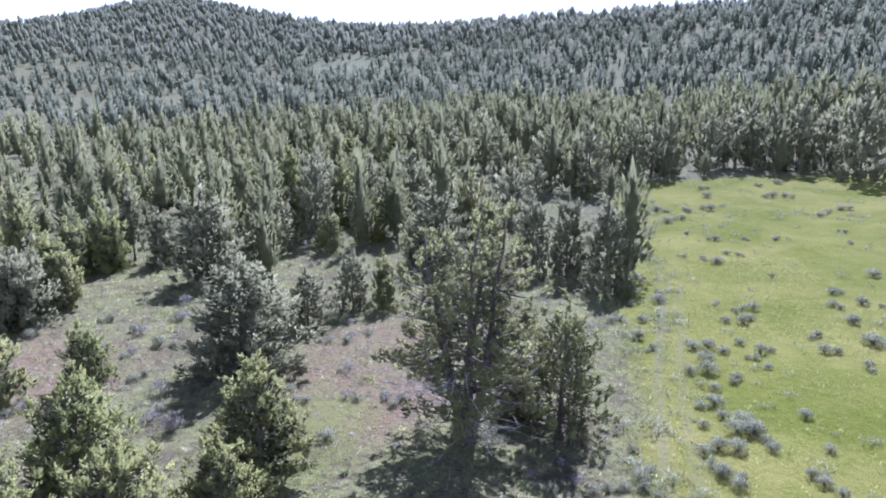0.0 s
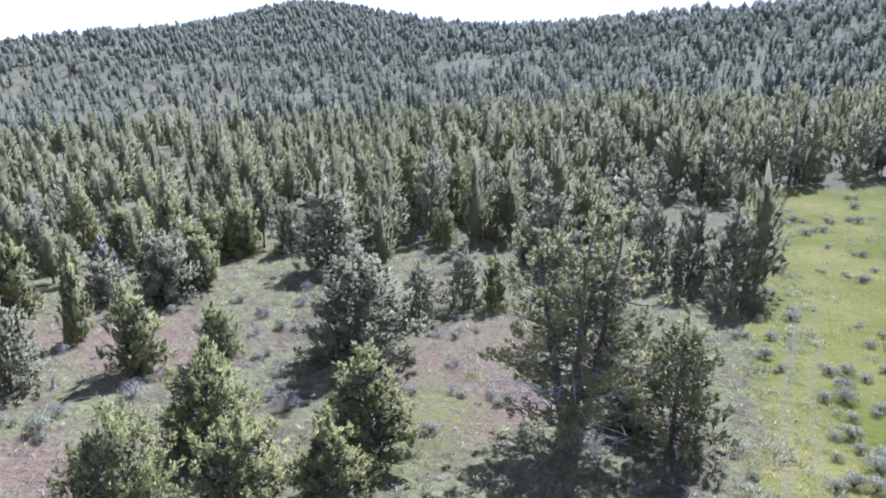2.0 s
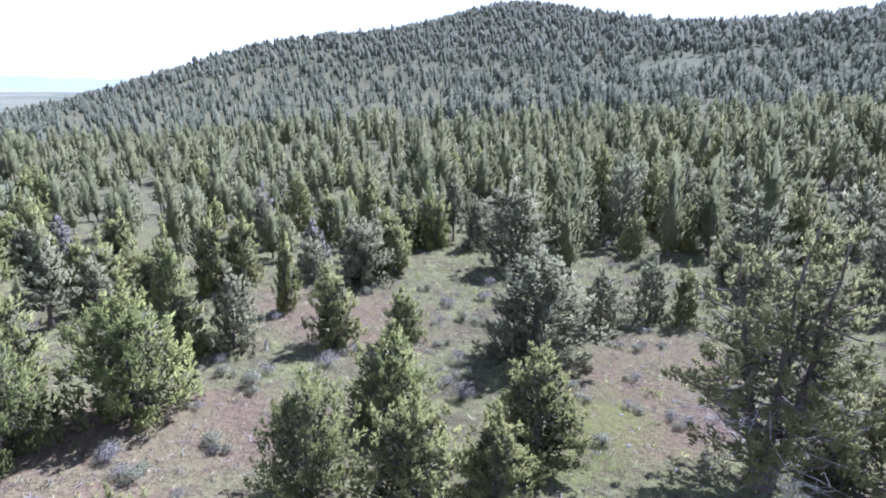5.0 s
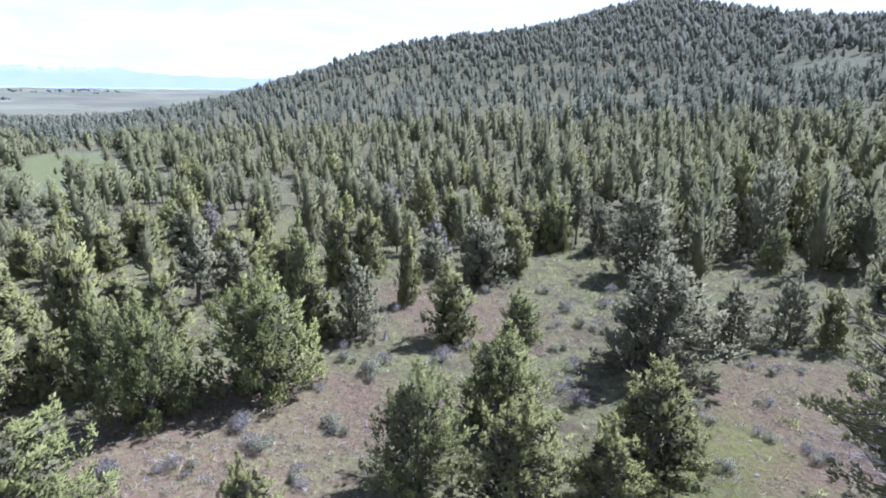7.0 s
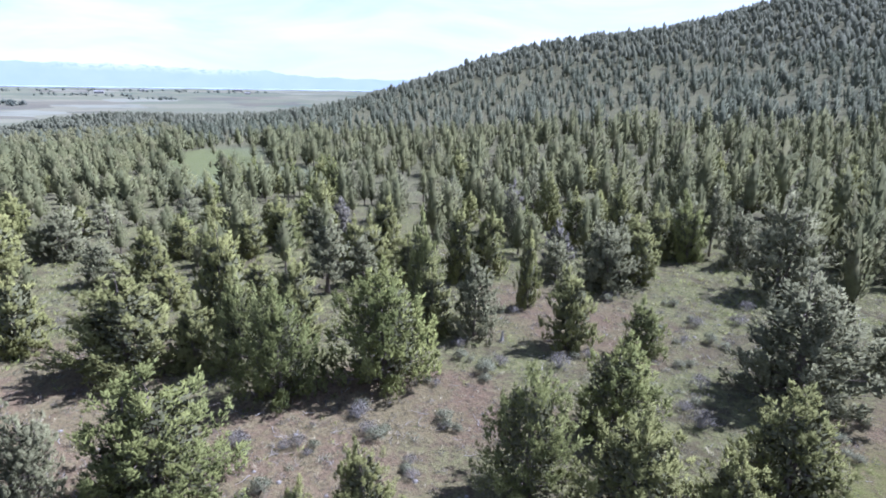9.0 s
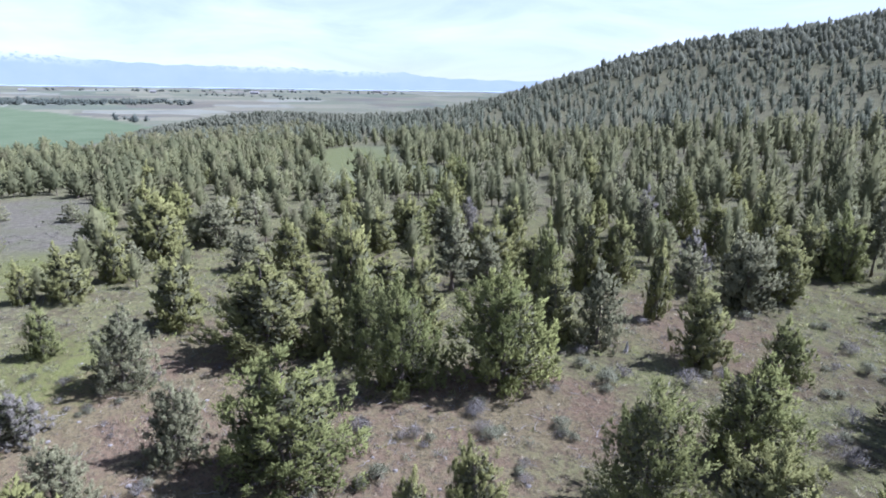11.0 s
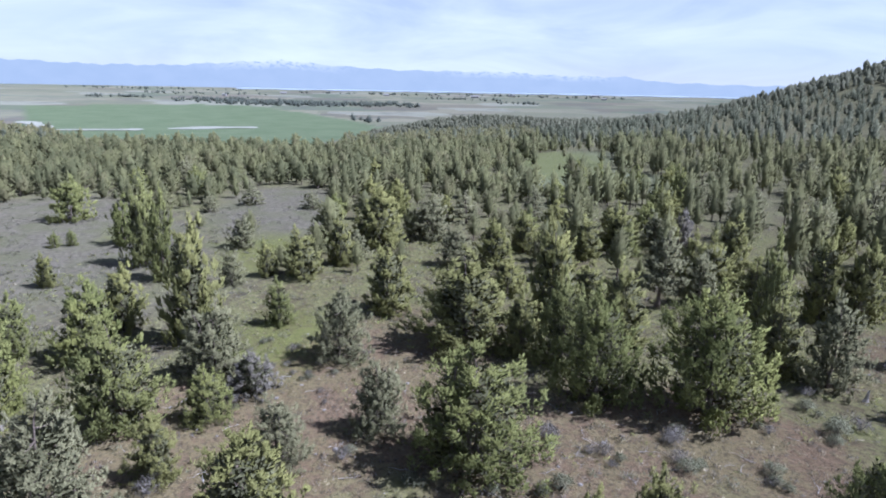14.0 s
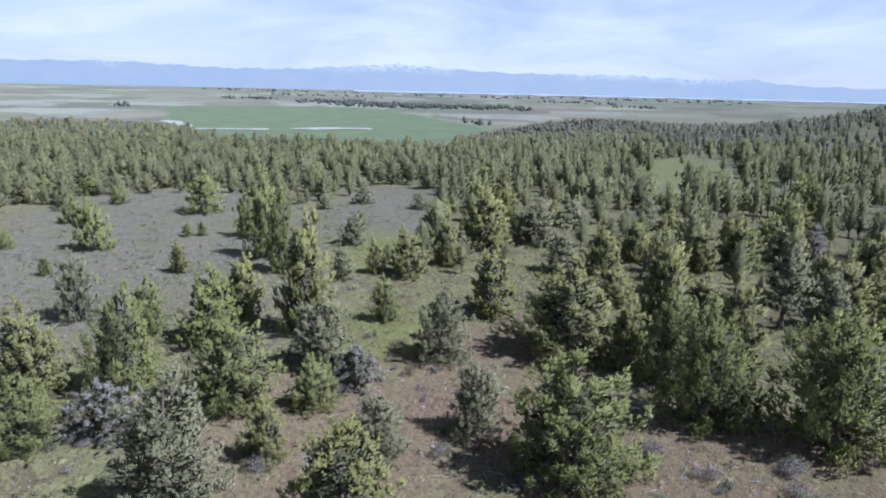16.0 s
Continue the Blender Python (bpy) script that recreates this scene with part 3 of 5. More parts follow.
def make_juniper(kind, seed, h, r, detail):
    """A juniper at the origin: trunk with limbs, and a crown of foliage plumes."""
    rng = np.random.default_rng(seed)
    leaf, low, n_limbs, n_plume, inner, size = LOOKS[kind]
    fine = detail > 0.7
    n_limbs = n_limbs if fine else int(n_limbs * 0.75)
    wood = []
    lean = rng.normal(0, 0.03, 2)
    stems = [((0.0, 0.0), (0.0, 0.0), 1.0)]
    if kind == "great":
        stems = [((0.0, 0.0), (0.03, 0.0), 1.0), ((0.12, 0.0), (0.13, 0.05), 0.97), ((-0.12, 0.0), (-0.15, 0.02), 0.9), ((0.0, 0.12), (0.0, 0.12), 0.84)]
    elif kind in ("open", "grey", "dense") and seed % 2:
        stems.append(((0.08, 0.05), (0.11, -0.06), 0.86))
    elif seed % 3 == 0:
        stems.append(((-0.06, 0.05), (-0.10, 0.07), 0.8))
    lines = []
    for off, spread, share in stems:
        zs = np.linspace(-0.03, 0.97 * share, 8)
        sway = rng.normal(0, 0.012, (8, 2)).cumsum(0) * h
        up = zs.clip(0)
        pts = np.stack([off[0] + (spread[0] + lean[0]) * h * up + sway[:, 0] * up, off[1] + (spread[1] + lean[1]) * h * up + sway[:, 1] * up, zs * h], 1)
        base_r = 0.018 * h * (0.85 if kind == "great" else (0.75 if len(stems) > 1 else 1))
        radii = base_r * np.interp(zs, [-0.03, 0.03, 0.5, 1.0], [1.5, 1.0, 0.55, 0.1])
        wood.append(tube(pts, radii, 7 if fine else 4, 0.12, rng))
        lines.append((pts, share))
    seats, axes, longs = [], [], []
    gap_way = rng.uniform(0, 6.283)
    for i in range(n_limbs):
        pts, share = lines[i % len(lines)]
        u = low + (0.95 - low) * ((i + rng.uniform(0, 0.9)) / n_limbs) ** 1.05
        foot_u = min(max(u - 0.08 - 0.12 * rng.random(), 0.02), 0.9) * share
        foot = np.array([np.interp(foot_u * h, pts[:, 2], pts[:, c]) for c in range(3)])
        a = i * 2.399 + rng.uniform(-0.5, 0.5)
        reach = r * crown_profile(kind, u) * rng.choice([0.70, 0.85, 0.95, 1.04], p=[0.10, 0.34, 0.44, 0.12]) * (1 - 0.22 * max(0, math.cos(a - gap_way)))
        if len(lines) > 1:
            reach *= 0.92
        tip = np.array([foot[0] + math.cos(a) * reach, foot[1] + math.sin(a) * reach, max(u * h * share * 0.94 - 0.05 * h + rng.uniform(-0.02, 0.03) * h, 0.2)])
        knee = foot * 0.5 + tip * 0.5 + np.array([0, 0, -0.05 * h * rng.random() - 0.02 * h])
        ns = 5 if fine else 4
        s = np.linspace(0, 1, ns)[:, None]
        limb = (1 - s) ** 2 * foot + 2 * s * (1 - s) * knee + s ** 2 * tip + rng.normal(0, 0.02, (ns, 3)) * reach * s
        limb[:, 2] = np.maximum(limb[:, 2], 0.06)
        thick = 0.0062 * h * (0.6 + 0.5 * (1 - u))
        if fine or i % 2 == 0:
            wood.append(tube(limb, thick * np.linspace(1, 0.2, ns), 5 if fine else 3))
        k3 = n_plume if reach > 0.45 * r else n_plume - 1
        t = np.linspace(inner, 1.0, k3) + rng.uniform(-0.08, 0.05, k3)
        seat = np.stack([np.interp(t, s[:, 0], limb[:, c]) for c in range(3)], 1) + rng.normal(0, 0.07 * r, (k3, 3)) * (1, 1, 0.6)
        seat[:, 2] = np.maximum(seat[:, 2], 0.15)
        outward = np.tile((math.cos(a), math.sin(a), 0.0), (k3, 1))
        axes.append(unit(outward * rng.uniform(0.15, 0.75, (k3, 1)) * (1.15 - 0.5 * u) + np.array([0, 0, 1.0]) + rng.normal(0, 0.16, (k3, 3))))
        longs.append(size * (0.30 + 0.26 * r) * rng.uniform(0.65, 1.35, k3) * (1.1 - 0.3 * u))
        seats.append(seat)
    for pts, share in lines:  # leaders
        k3 = 12 if kind == "great" else 5
        seats.append(pts[-1] + rng.normal(0, 0.07 * r, (k3, 3)) - np.array([0, 0, 0.04 * h * 4 / k3]) * np.arange(k3)[:, None])
        axes.append(unit(np.array([0, 0, 1.0]) + rng.normal(0, 0.18, (k3, 3))))
        longs.append(size * (0.16 + 0.24 * r) * rng.uniform(0.8, 1.3, k3))
    seats, axes, longs = np.concatenate(seats), np.concatenate(axes), np.concatenate(longs)
    if detail > 1.2:
        v_leaf, f_leaf, n_leaf = foliage_body(seats, axes, longs, 28, 0.155, 3, 1, 2, 0.070, 0.028, rng, h, r)
    elif fine:
        v_leaf, f_leaf, n_leaf = foliage_body(seats, axes, longs, 25, 0.185, 3, 1, 1, 0.080, 0.034, rng, h, r)
    elif detail > 0.4:
        v_leaf, f_leaf, n_leaf = foliage_body(seats, axes, longs, 16, 0.26, 3, 1, 0, 0.15, 0.060, rng, h, r)
    else:
        v_leaf, f_leaf, n_leaf = foliage_body(seats, axes, longs, 9, 0.38, 3, 1, 0, 0.2, 0.1, rng, h, r)
    if detail > 0.4:  # old foliage deep in the crown, coarse blades added to block sunlight
        m = 1900 if fine else 520
        u = rng.random(m) ** 0.9 * 0.78
        a = rng.uniform(0, 6.283, m)
        rad = r * crown_profile(kind, u) * np.sqrt(rng.uniform(0.02, 0.26, m))
        seat = np.stack([np.cos(a) * rad, np.sin(a) * rad, (low + (0.97 - low) * u) * h], 1)
        side = unit(np.stack([np.cos(a), np.sin(a), 0.3 * np.ones(m)], 1))
        v_in, f_in = blades(seat, side * 0.6 + rng.normal(0, 0.5, (m, 3)) + np.array([0, 0, 0.6]), (0.21 if fine else 0.38) * rng.uniform(0.7, 1.2, m), (0.12 if fine else 0.24) * rng.uniform(0.7, 1.2, m), rng, side)
    v_leaf[:, 2] = np.maximum(v_leaf[:, 2], 0.03)
    tree = new("juniper_tree")
    v, f = join(wood)
    trunk = mesh_object("trunk", v, f, BARK, tree, True)
    mesh_object("crown", v_leaf, f_leaf, leaf, tree, normals=n_leaf)
    if detail > 0.4:
        v_in[:, 2] = np.maximum(v_in[:, 2], 0.03)
        mesh_object("old_foliage", v_in, f_in, LEAF_INNER, trunk, normals=np.repeat(side, 3, 0))
    if kind == "great":  # bare twigs low in the crown
        twigs = []
        for i in range(60):
            a, u = rng.uniform(0, 6.283), rng.uniform(0.06, 0.42)
            p0 = np.array([math.cos(a) * 0.12 * r, math.sin(a) * 0.12 * r, u * h])
            p2 = np.array([math.cos(a + 0.3) * r * rng.uniform(0.5, 0.95), math.sin(a + 0.3) * r * rng.uniform(0.5, 0.95), u * h + rng.uniform(-0.05, 0.06) * h])
            p1 = (p0 + p2) / 2 + rng.normal(0, 0.05 * r, 3)
            twigs.append(tube([p0, p1, p2], [0.022, 0.016, 0.006], 3))
            for j in range(4 if fine else 2):
                q = p1 * (1 - j / 5) + p2 * (j / 5)
                twigs.append(tube([q, q + rng.normal(0, 0.14 * r, 3) + np.array([0, 0, 0.05])], [0.010, 0.003], 3))
        v, f = join(twigs)
        v[:, 2] = np.maximum(v[:, 2], 0.05)
        mesh_object("dead_wood", v, f, BARK_DEAD, trunk)
    tree["size"] = (h, r)
    return tree


FIRST = {}
SPECS = {"dense": (6.0, 2.5), "olive": (5.8, 2.1), "open": (7.0, 2.9), "grey": (7.0, 2.6), "tall": (7.6, 1.9), "bare": (5.0, 2.2), "great": (11.8, 3.6)}
WORDS = {"dense": "dense green juniper", "olive": "olive-green juniper with feathery sprays",
         "open": "open juniper, grey limbs showing", "grey": "grey-green juniper with twiggy crown",
         "tall": "juniper with bare lower trunk", "bare": "dead leafless juniper, mauve-grey twigs", "great": "old many-stemmed juniper, bare twigs low down"}
placed = []
tree_turn = np.random.default_rng(5)


def juniper(kind, x, y, h, r):
    """Plants a juniper of that height and half-width."""
    d = math.hypot(x, y)
    near = 2 if d < 29 or kind == "great" else (1 if d < 43 else (0 if d < 75 else 3))
    variants = 1 if kind == "great" else (4 if near in (1, 2) else 3)
    which = int(tree_turn.integers(variants))
    key = (kind, near, which)
    h0, r0 = SPECS[kind]
    h = 1.1 * h if kind == "great" else h
    sx = 1.2 * r / r0
    m = Matrix.LocRotScale((x, y, float(ground_z(x, y)) - 0.03), Euler((0, 0, tree_turn.uniform(0, 6.283) if kind != "great" else 0.0)), (sx, sx, h / h0))
    size = "tall " if h > 8.5 else ("small " if h < 4.2 else "")
    spot = " beside the meadow" if x > 5 else (" on the sagebrush flat" if x < -55 and y < -8 else (" on bare brown soil" if soil_mask(np.array([x]), np.array([y]))[0] > 0.4 else " among sagebrush"))
    if key in FIRST:
        tree = copy_thing(FIRST[key], m)
        tree.matrix_basis = m
    else:
        tree = FIRST[key] = make_juniper(kind, 10 + 7 * which + len(kind) + 100 * near, h0, r0, (0.5, 1.0, 1.5, 0.3)[near])
        tree.matrix_basis = m
    tagged(tree, size + WORDS[kind] + spot, "tree", "juniper trees")
    placed.append((x, y, r))
    return tree


juniper("great", 1.2, 29.8, 11.8, 4.3)
juniper("open", 6.5, 31.5, 7.6, 2.8)
juniper("grey", 14.9, 55.1, 9.1, 2.4)
juniper("grey", 12.2, 59.4, 8.9, 2.4)
juniper("grey", 9.0, 61.1, 8.4, 2.4)
juniper("grey", -1.0, 63.7, 8.9, 3.7)
juniper("open", 3.5, 75.4, 8.8, 2.9)
juniper("grey", 8.8, 82.4, 8.7, 3.2)
juniper("grey", -4.2, 87.9, 9.9, 3.1)
juniper("grey", -7.7, 50.2, 5.5, 1.8)
juniper("dense", -5.0, 50.6, 5.2, 1.2)
juniper("grey", -13.0, 38.4, 8.4, 4.4)
juniper("grey", -10.7, 46.2, 5.1, 1.8)
juniper("grey", -22.9, 58.0, 9.2, 3.7)
juniper("tall", -33.2, 64.8, 8.0, 1.5)
juniper("grey", -19.6, 70.2, 6.7, 2.8)
juniper("dense", -22.9, 36.8, 4.2, 1.6)
juniper("olive", -8.9, 26.6, 6.5, 2.6)
juniper("dense", -17.7, 26.3, 5.8, 2.5)
juniper("olive", -12.1, 19.8, 6.2, 2.5)
juniper("olive", -9.1, 22.0, 5.1, 1.7)
juniper("dense", -17.1, 19.0, 6.2, 2.2)
juniper("olive", -19.2, 11.6, 4.3, 1.5)
juniper("olive", -19.9, 9.0, 3.4, 0.9)
juniper("dense", -30.3, 20.1, 7.9, 3.2)
juniper("dense", -32.3, 14.0, 7.3, 2.4)
juniper("dense", -37.0, 13.4, 6.8, 1.8)
juniper("olive", -39.6, 18.7, 6.8, 2.2)
juniper("dense", -26.6, 5.6, 6.7, 3.5)
juniper("grey", -30.2, 0.9, 4.5, 1.6)
juniper("olive", -41.0, 7.7, 6.7, 3.7)
juniper("olive", -39.5, 11.3, 5.0, 1.7)
juniper("grey", -39.9, -1.3, 5.2, 2.0)
juniper("dense", -46.8, -6.0, 3.7, 1.2)
juniper("olive", -49.2, 2.5, 6.1, 2.2)
juniper("dense", -32.5, -8.3, 3.3, 1.3)
juniper("grey", -37.9, -8.9, 5.5, 2.3)
juniper("dense", -32.2, -12.6, 6.1, 2.5)
juniper("dense", -41.5, -17.9, 5.7, 2.3)
juniper("olive", -46.9, -17.5, 5.2, 1.7)
juniper("dense", -33.4, -19.9, 6.5, 2.1)
juniper("dense", -42.4, -23.0, 4.4, 1.5)
juniper("grey", -22.3, -12.0, 7.0, 2.7)
juniper("olive", -21.3, -4.4, 6.0, 2.6)
juniper("grey", -27.8, -4.0, 3.9, 1.7)
juniper("olive", -27.1, -9.4, 3.3, 1.2)
juniper("olive", -32.7, -25.3, 5.9, 2.1)
juniper("dense", -27.0, -21.9, 4.0, 1.7)
juniper("grey", -45.1, -29.9, 5.7, 1.8)
juniper("olive", -44.2, -11.8, 9.3, 2.1)
juniper("dense", -64.6, -21.3, 8.6, 2.1)
juniper("dense", -59.8, -18.1, 8.6, 1.5)
juniper("dense", -73.3, -26.1, 5.6, 1.5)
juniper("olive", -58.2, -27.8, 3.3, 1.0)
juniper("dense", -55.8, -39.8, 2.0, 0.7)
juniper("dense", -64.8, -40.3, 5.7, 2.0)
juniper("dense", -77.3, -50.3, 3.3, 1.6)
juniper("dense", -86.3, -37.1, 5.7, 2.7)
juniper("dense", -64.4, -50.1, 2.2, 1.0)
juniper("dense", -72.2, -33.2, 1.7, 0.7)
juniper("dense", -72.7, -31.5, 1.9, 0.6)
juniper("grey", -71.2, -12.8, 3.9, 1.7)
juniper("olive", -60.2, -8.7, 3.6, 1.0)
juniper("olive", -59.6, -5.3, 4.9, 2.0)
juniper("olive", -63.7, -1.6, 5.5, 1.6)
juniper("grey", -65.7, 0.0, 3.4, 1.5)
juniper("olive", -70.8, 2.6, 7.0, 2.8)
juniper("grey", -74.1, 9.1, 5.7, 2.9)
juniper("grey", -90.8, -20.6, 2.7, 1.2)
juniper("grey", -95.3, -15.4, 3.1, 1.8)
juniper("grey", -92.9, -6.4, 2.8, 1.5)
juniper("dense", -84.6, -2.7, 3.7, 1.4)
juniper("grey", -62.2, 10.1, 4.5, 2.1)
juniper("olive", -60.9, 14.0, 5.3, 1.9)
juniper("dense", -68.8, 19.6, 4.5, 1.7)
juniper("olive", -55.7, 19.1, 4.5, 2.1)
juniper("tall", -47.8, 25.6, 7.1, 2.1)
juniper("grey", -48.1, 29.5, 5.1, 1.8)
juniper("olive", -55.1, 36.1, 4.6, 1.8)
juniper("olive", -63.4, 24.9, 4.8, 2.0)
juniper("olive", -66.1, 30.1, 4.9, 2.2)
juniper("olive", -52.4, 13.4, 3.6, 1.6)
juniper("dense", -91.2, -51.7, 3.0, 1.5)
juniper("dense", -94.5, -65.2, 3.5, 1.8)
juniper("dense", -98.2, -60.2, 3.2, 1.8)
juniper("dense", -96.7, -71.8, 3.6, 1.6)
juniper("olive", -50.9, 32.2, 5.4, 2.1)
juniper("olive", -44.9, 15.3, 8.8, 2.2)
juniper("olive", -49.4, 20.1, 3.7, 2.0)
juniper("olive", -34.7, 27.5, 5.6, 1.8)
juniper("dense", -38.8, 29.4, 8.4, 1.6)
juniper("grey", -32.5, 29.5, 6.4, 1.8)
juniper("olive", -43.4, 37.3, 7.6, 1.8)
juniper("olive", -42.5, 40.1, 7.0, 1.8)
juniper("grey", -51.4, 52.4, 6.5, 1.8)
juniper("olive", -34.3, 37.0, 6.6, 1.1)
juniper("olive", -26.8, 33.8, 6.0, 1.9)
juniper("grey", -37.9, 44.9, 4.4, 1.8)
juniper("grey", -32.6, 45.9, 6.5, 2.4)
juniper("olive", -35.8, 55.2, 5.3, 2.1)
juniper("dense", -35.0, 62.9, 7.0, 2.1)
juniper("olive", -37.5, 62.1, 5.1, 1.5)
juniper("grey", -29.6, 65.8, 5.3, 1.8)
juniper("grey", -20.8, 74.1, 6.3, 2.8)
juniper("olive", -28.6, 89.1, 6.8, 2.1)
juniper("grey", -16.8, 82.8, 9.9, 3.8)
juniper("tall", -10.4, 85.7, 8.9, 2.0)
juniper("grey", -20.1, 81.7, 5.6, 2.0)
juniper("olive", -17.3, 115.3, 9.0, 2.7)
juniper("olive", -52.8, 60.1, 7.4, 1.9)
juniper("olive", -46.0, 57.6, 6.2, 1.9)
juniper("olive", -42.3, 60.6, 6.9, 1.9)
juniper("olive", -55.0, 36.6, 6.6, 1.9)
juniper("olive", -54.2, 32.1, 5.1, 1.5)
juniper("olive", -67.3, 35.8, 6.6, 2.0)
juniper("olive", -82.5, 70.3, 7.3, 2.1)
juniper("grey", -100.8, 79.3, 7.3, 2.3)
juniper("grey", -70.4, 65.6, 7.0, 2.1)
juniper("olive", -72.7, 24.5, 4.9, 2.1)
juniper("olive", -66.9, 18.8, 4.9, 1.6)
juniper("grey", -83.1, 24.6, 5.0, 1.7)
juniper("dense", -107.4, 39.7, 5.4, 1.8)
juniper("dense", -107.1, 44.0, 5.6, 2.1)
juniper("dense", -102.7, 48.5, 5.6, 1.9)
juniper("dense", -113.3, 60.3, 4.8, 1.7)
juniper("grey", 24.0, 102.7, 11.5, 3.7)
juniper("grey", 17.5, 106.1, 11.1, 3.7)
juniper("grey", 33.8, 110.9, 11.3, 3.0)
juniper("tall", 37.6, 113.2, 11.6, 2.9)
juniper("grey", 50.5, 119.8, 11.1, 3.2)
juniper("tall", 55.5, 118.9, 11.5, 3.2)
juniper("grey", 41.5, 115.6, 12.3, 2.7)
juniper("grey", 61.0, 117.1, 11.9, 3.6)
juniper("grey", 64.6, 114.0, 13.5, 3.7)
juniper("grey", 70.6, 105.6, 15.6, 4.6)
juniper("grey", 70.1, 114.6, 11.1, 3.5)
juniper("grey", 58.9, 120.5, 12.2, 3.0)
juniper("dense", -33.9, 61.4, 6.4, 2.0)
juniper("olive", -36.4, 59.2, 5.9, 1.9)
juniper("grey", -29.5, 63.3, 6.3, 1.8)
juniper("grey", -33.7, 48.4, 6.6, 2.1)
juniper("olive", -32.3, 50.3, 5.8, 1.8)
juniper("grey", -34.1, 46.1, 6.7, 2.0)
juniper("dense", -13.0, 69.4, 4.9, 1.6)
juniper("grey", -15.4, 73.5, 10.9, 2.5)
juniper("olive", -20.2, 82.2, 10.5, 2.4)
juniper("grey", -10.1, 84.1, 9.3, 2.5)
juniper("olive", -13.7, 82.4, 8.7, 2.3)
juniper("olive", -27.3, 85.7, 10.2, 2.4)
juniper("grey", 0.6, 125.9, 11.1, 3.4)
juniper("tall", 8.0, 124.8, 12.1, 3.1)
juniper("olive", -8.5, 110.5, 11.4, 2.8)

juniper("bare", -59.5, 60.6, 5.4, 1.7)
juniper("bare", -40.0, 47.4, 5.0, 1.6)
juniper("bare", -66.8, 38.0, 4.6, 1.4)
juniper("bare", -29.0, -18.4, 3.0, 2.0)
juniper("bare", -35.6, -6.4, 2.8, 1.5)
juniper("bare", 4.3, 32.6, 3.6, 1.7)


# more junipers of the open woodland, thinning towards the clearings
rng = np.random.default_rng(21)
wild = 0
for x, y in zip(rng.uniform(-125, 85, 6000), rng.uniform(-75, 125, 6000)):
    d = math.hypot(x, y)
    az = math.degrees(math.atan2(-x, y))
    if wild >= 70 or not 56 < d < 122 or not -42 < az < 131 or rng.random() > float(in_woods(x, y)):
        continue
    r = rng.uniform(1.2, 2.2)
    if any((x - a) ** 2 + (y - b) ** 2 < (0.75 * (r + c)) ** 2 for a, b, c in placed):
        continue
    kinds = ("grey", "olive", "tall", "open") if az < 22 else ("olive", "olive", "dense", "grey", "tall")
    kind = kinds[int(rng.integers(len(kinds)))]
    h = r * rng.uniform(2.5, 3.5) if az < 62 else r * rng.uniform(2.2, 3.0)
    juniper(kind, round(float(x), 2), round(float(y), 2), float(h), float(r))
    wild += 1

# ---------------------------------------------------------------- far woods
def far_variants(n, n_plumes, sides, levels, n_blades, seed):
    """Light junipers for the hillsides, unit high and wide: a ragged tapering body, plumes on it and loose sprays."""
    out = []
    g = np.random.default_rng(seed)
    for i in range(n):
        spire = g.uniform(0.75, 1.2)

        def half(u):
            return np.interp(u, [0, 0.08, 0.25, 0.5, 0.8, 1], [0.55, 0.9, 1.0, 0.82, 0.50, 0.08]) ** spire

        up = np.array([[0.0, 0.0, 1.0]])
        lv = np.linspace(0, 1, levels + 1)[:-1]
        v, f, nrm = cores(np.zeros((1, 3)), up, [1.0], sides, levels, g, up * 0.0, 1.0, 0.0)
        shape = v[:-1].reshape(levels, sides, 3)
        for q in range(levels):
            a = np.arctan2(shape[q, :, 1], shape[q, :, 0])
            rr = half(0.04 + lv[q]) * g.uniform(0.5, 1.12, sides) * (0.42 if n_plumes else 1.0)
            shape[q, :, 0], shape[q, :, 1] = np.cos(a) * rr, np.sin(a) * rr
            shape[q, :, 2] = 0.06 + 0.90 * lv[q] + g.normal(0, 0.30 / levels, sides)
        v = np.concatenate([shape.reshape(-1, 3), [[g.normal(0, 0.08), g.normal(0, 0.08), 1.0]]])
        if n_plumes:
            u = np.linspace(0.02, 0.86, n_plumes) + g.uniform(-0.03, 0.03, n_plumes)
            a = np.arange(n_plumes) * 2.399 + g.uniform(-0.5, 0.5, n_plumes)
            rad = half(u) * g.uniform(0.25, 0.88, n_plumes)
            seat = np.stack([np.cos(a) * rad, np.sin(a) * rad, 0.05 + 0.9 * u], 1)
            lean = unit(np.stack([np.cos(a), np.sin(a), np.full(n_plumes, 0.28)], 1) + g.normal(0, 0.15, (n_plumes, 3)))
            v2, f2, _ = cores(seat, lean, g.uniform(0.6, 1.2, n_plumes) * 1.9 / n_plumes ** 0.42 * (1.1 - 0.5 * u), 3, 1, g, lean, 0.8, 0.35)
            v, f = np.concatenate([v, v2]), np.concatenate([f, f2 + len(v)])
        if n_blades:
            u = g.random(n_blades) ** 1.2
            a = g.uniform(0, 6.283, n_blades)
            rad = half(u) * g.uniform(0.75, 1.06, n_blades)
            seat = np.stack([np.cos(a) * rad, np.sin(a) * rad, 0.05 + 0.9 * u], 1)
            lean = np.stack([np.cos(a) * 0.6, np.sin(a) * 0.6, g.uniform(0.4, 1.2, n_blades)], 1)
            v3, f3 = blades(seat, lean, 0.12 * g.uniform(0.7, 1.4, n_blades), 0.09 * g.uniform(0.7, 1.3, n_blades), g)
            v, f = np.concatenate([v, v3]), np.concatenate([f, f3 + len(v)])
        out.append((v, f))
    return out


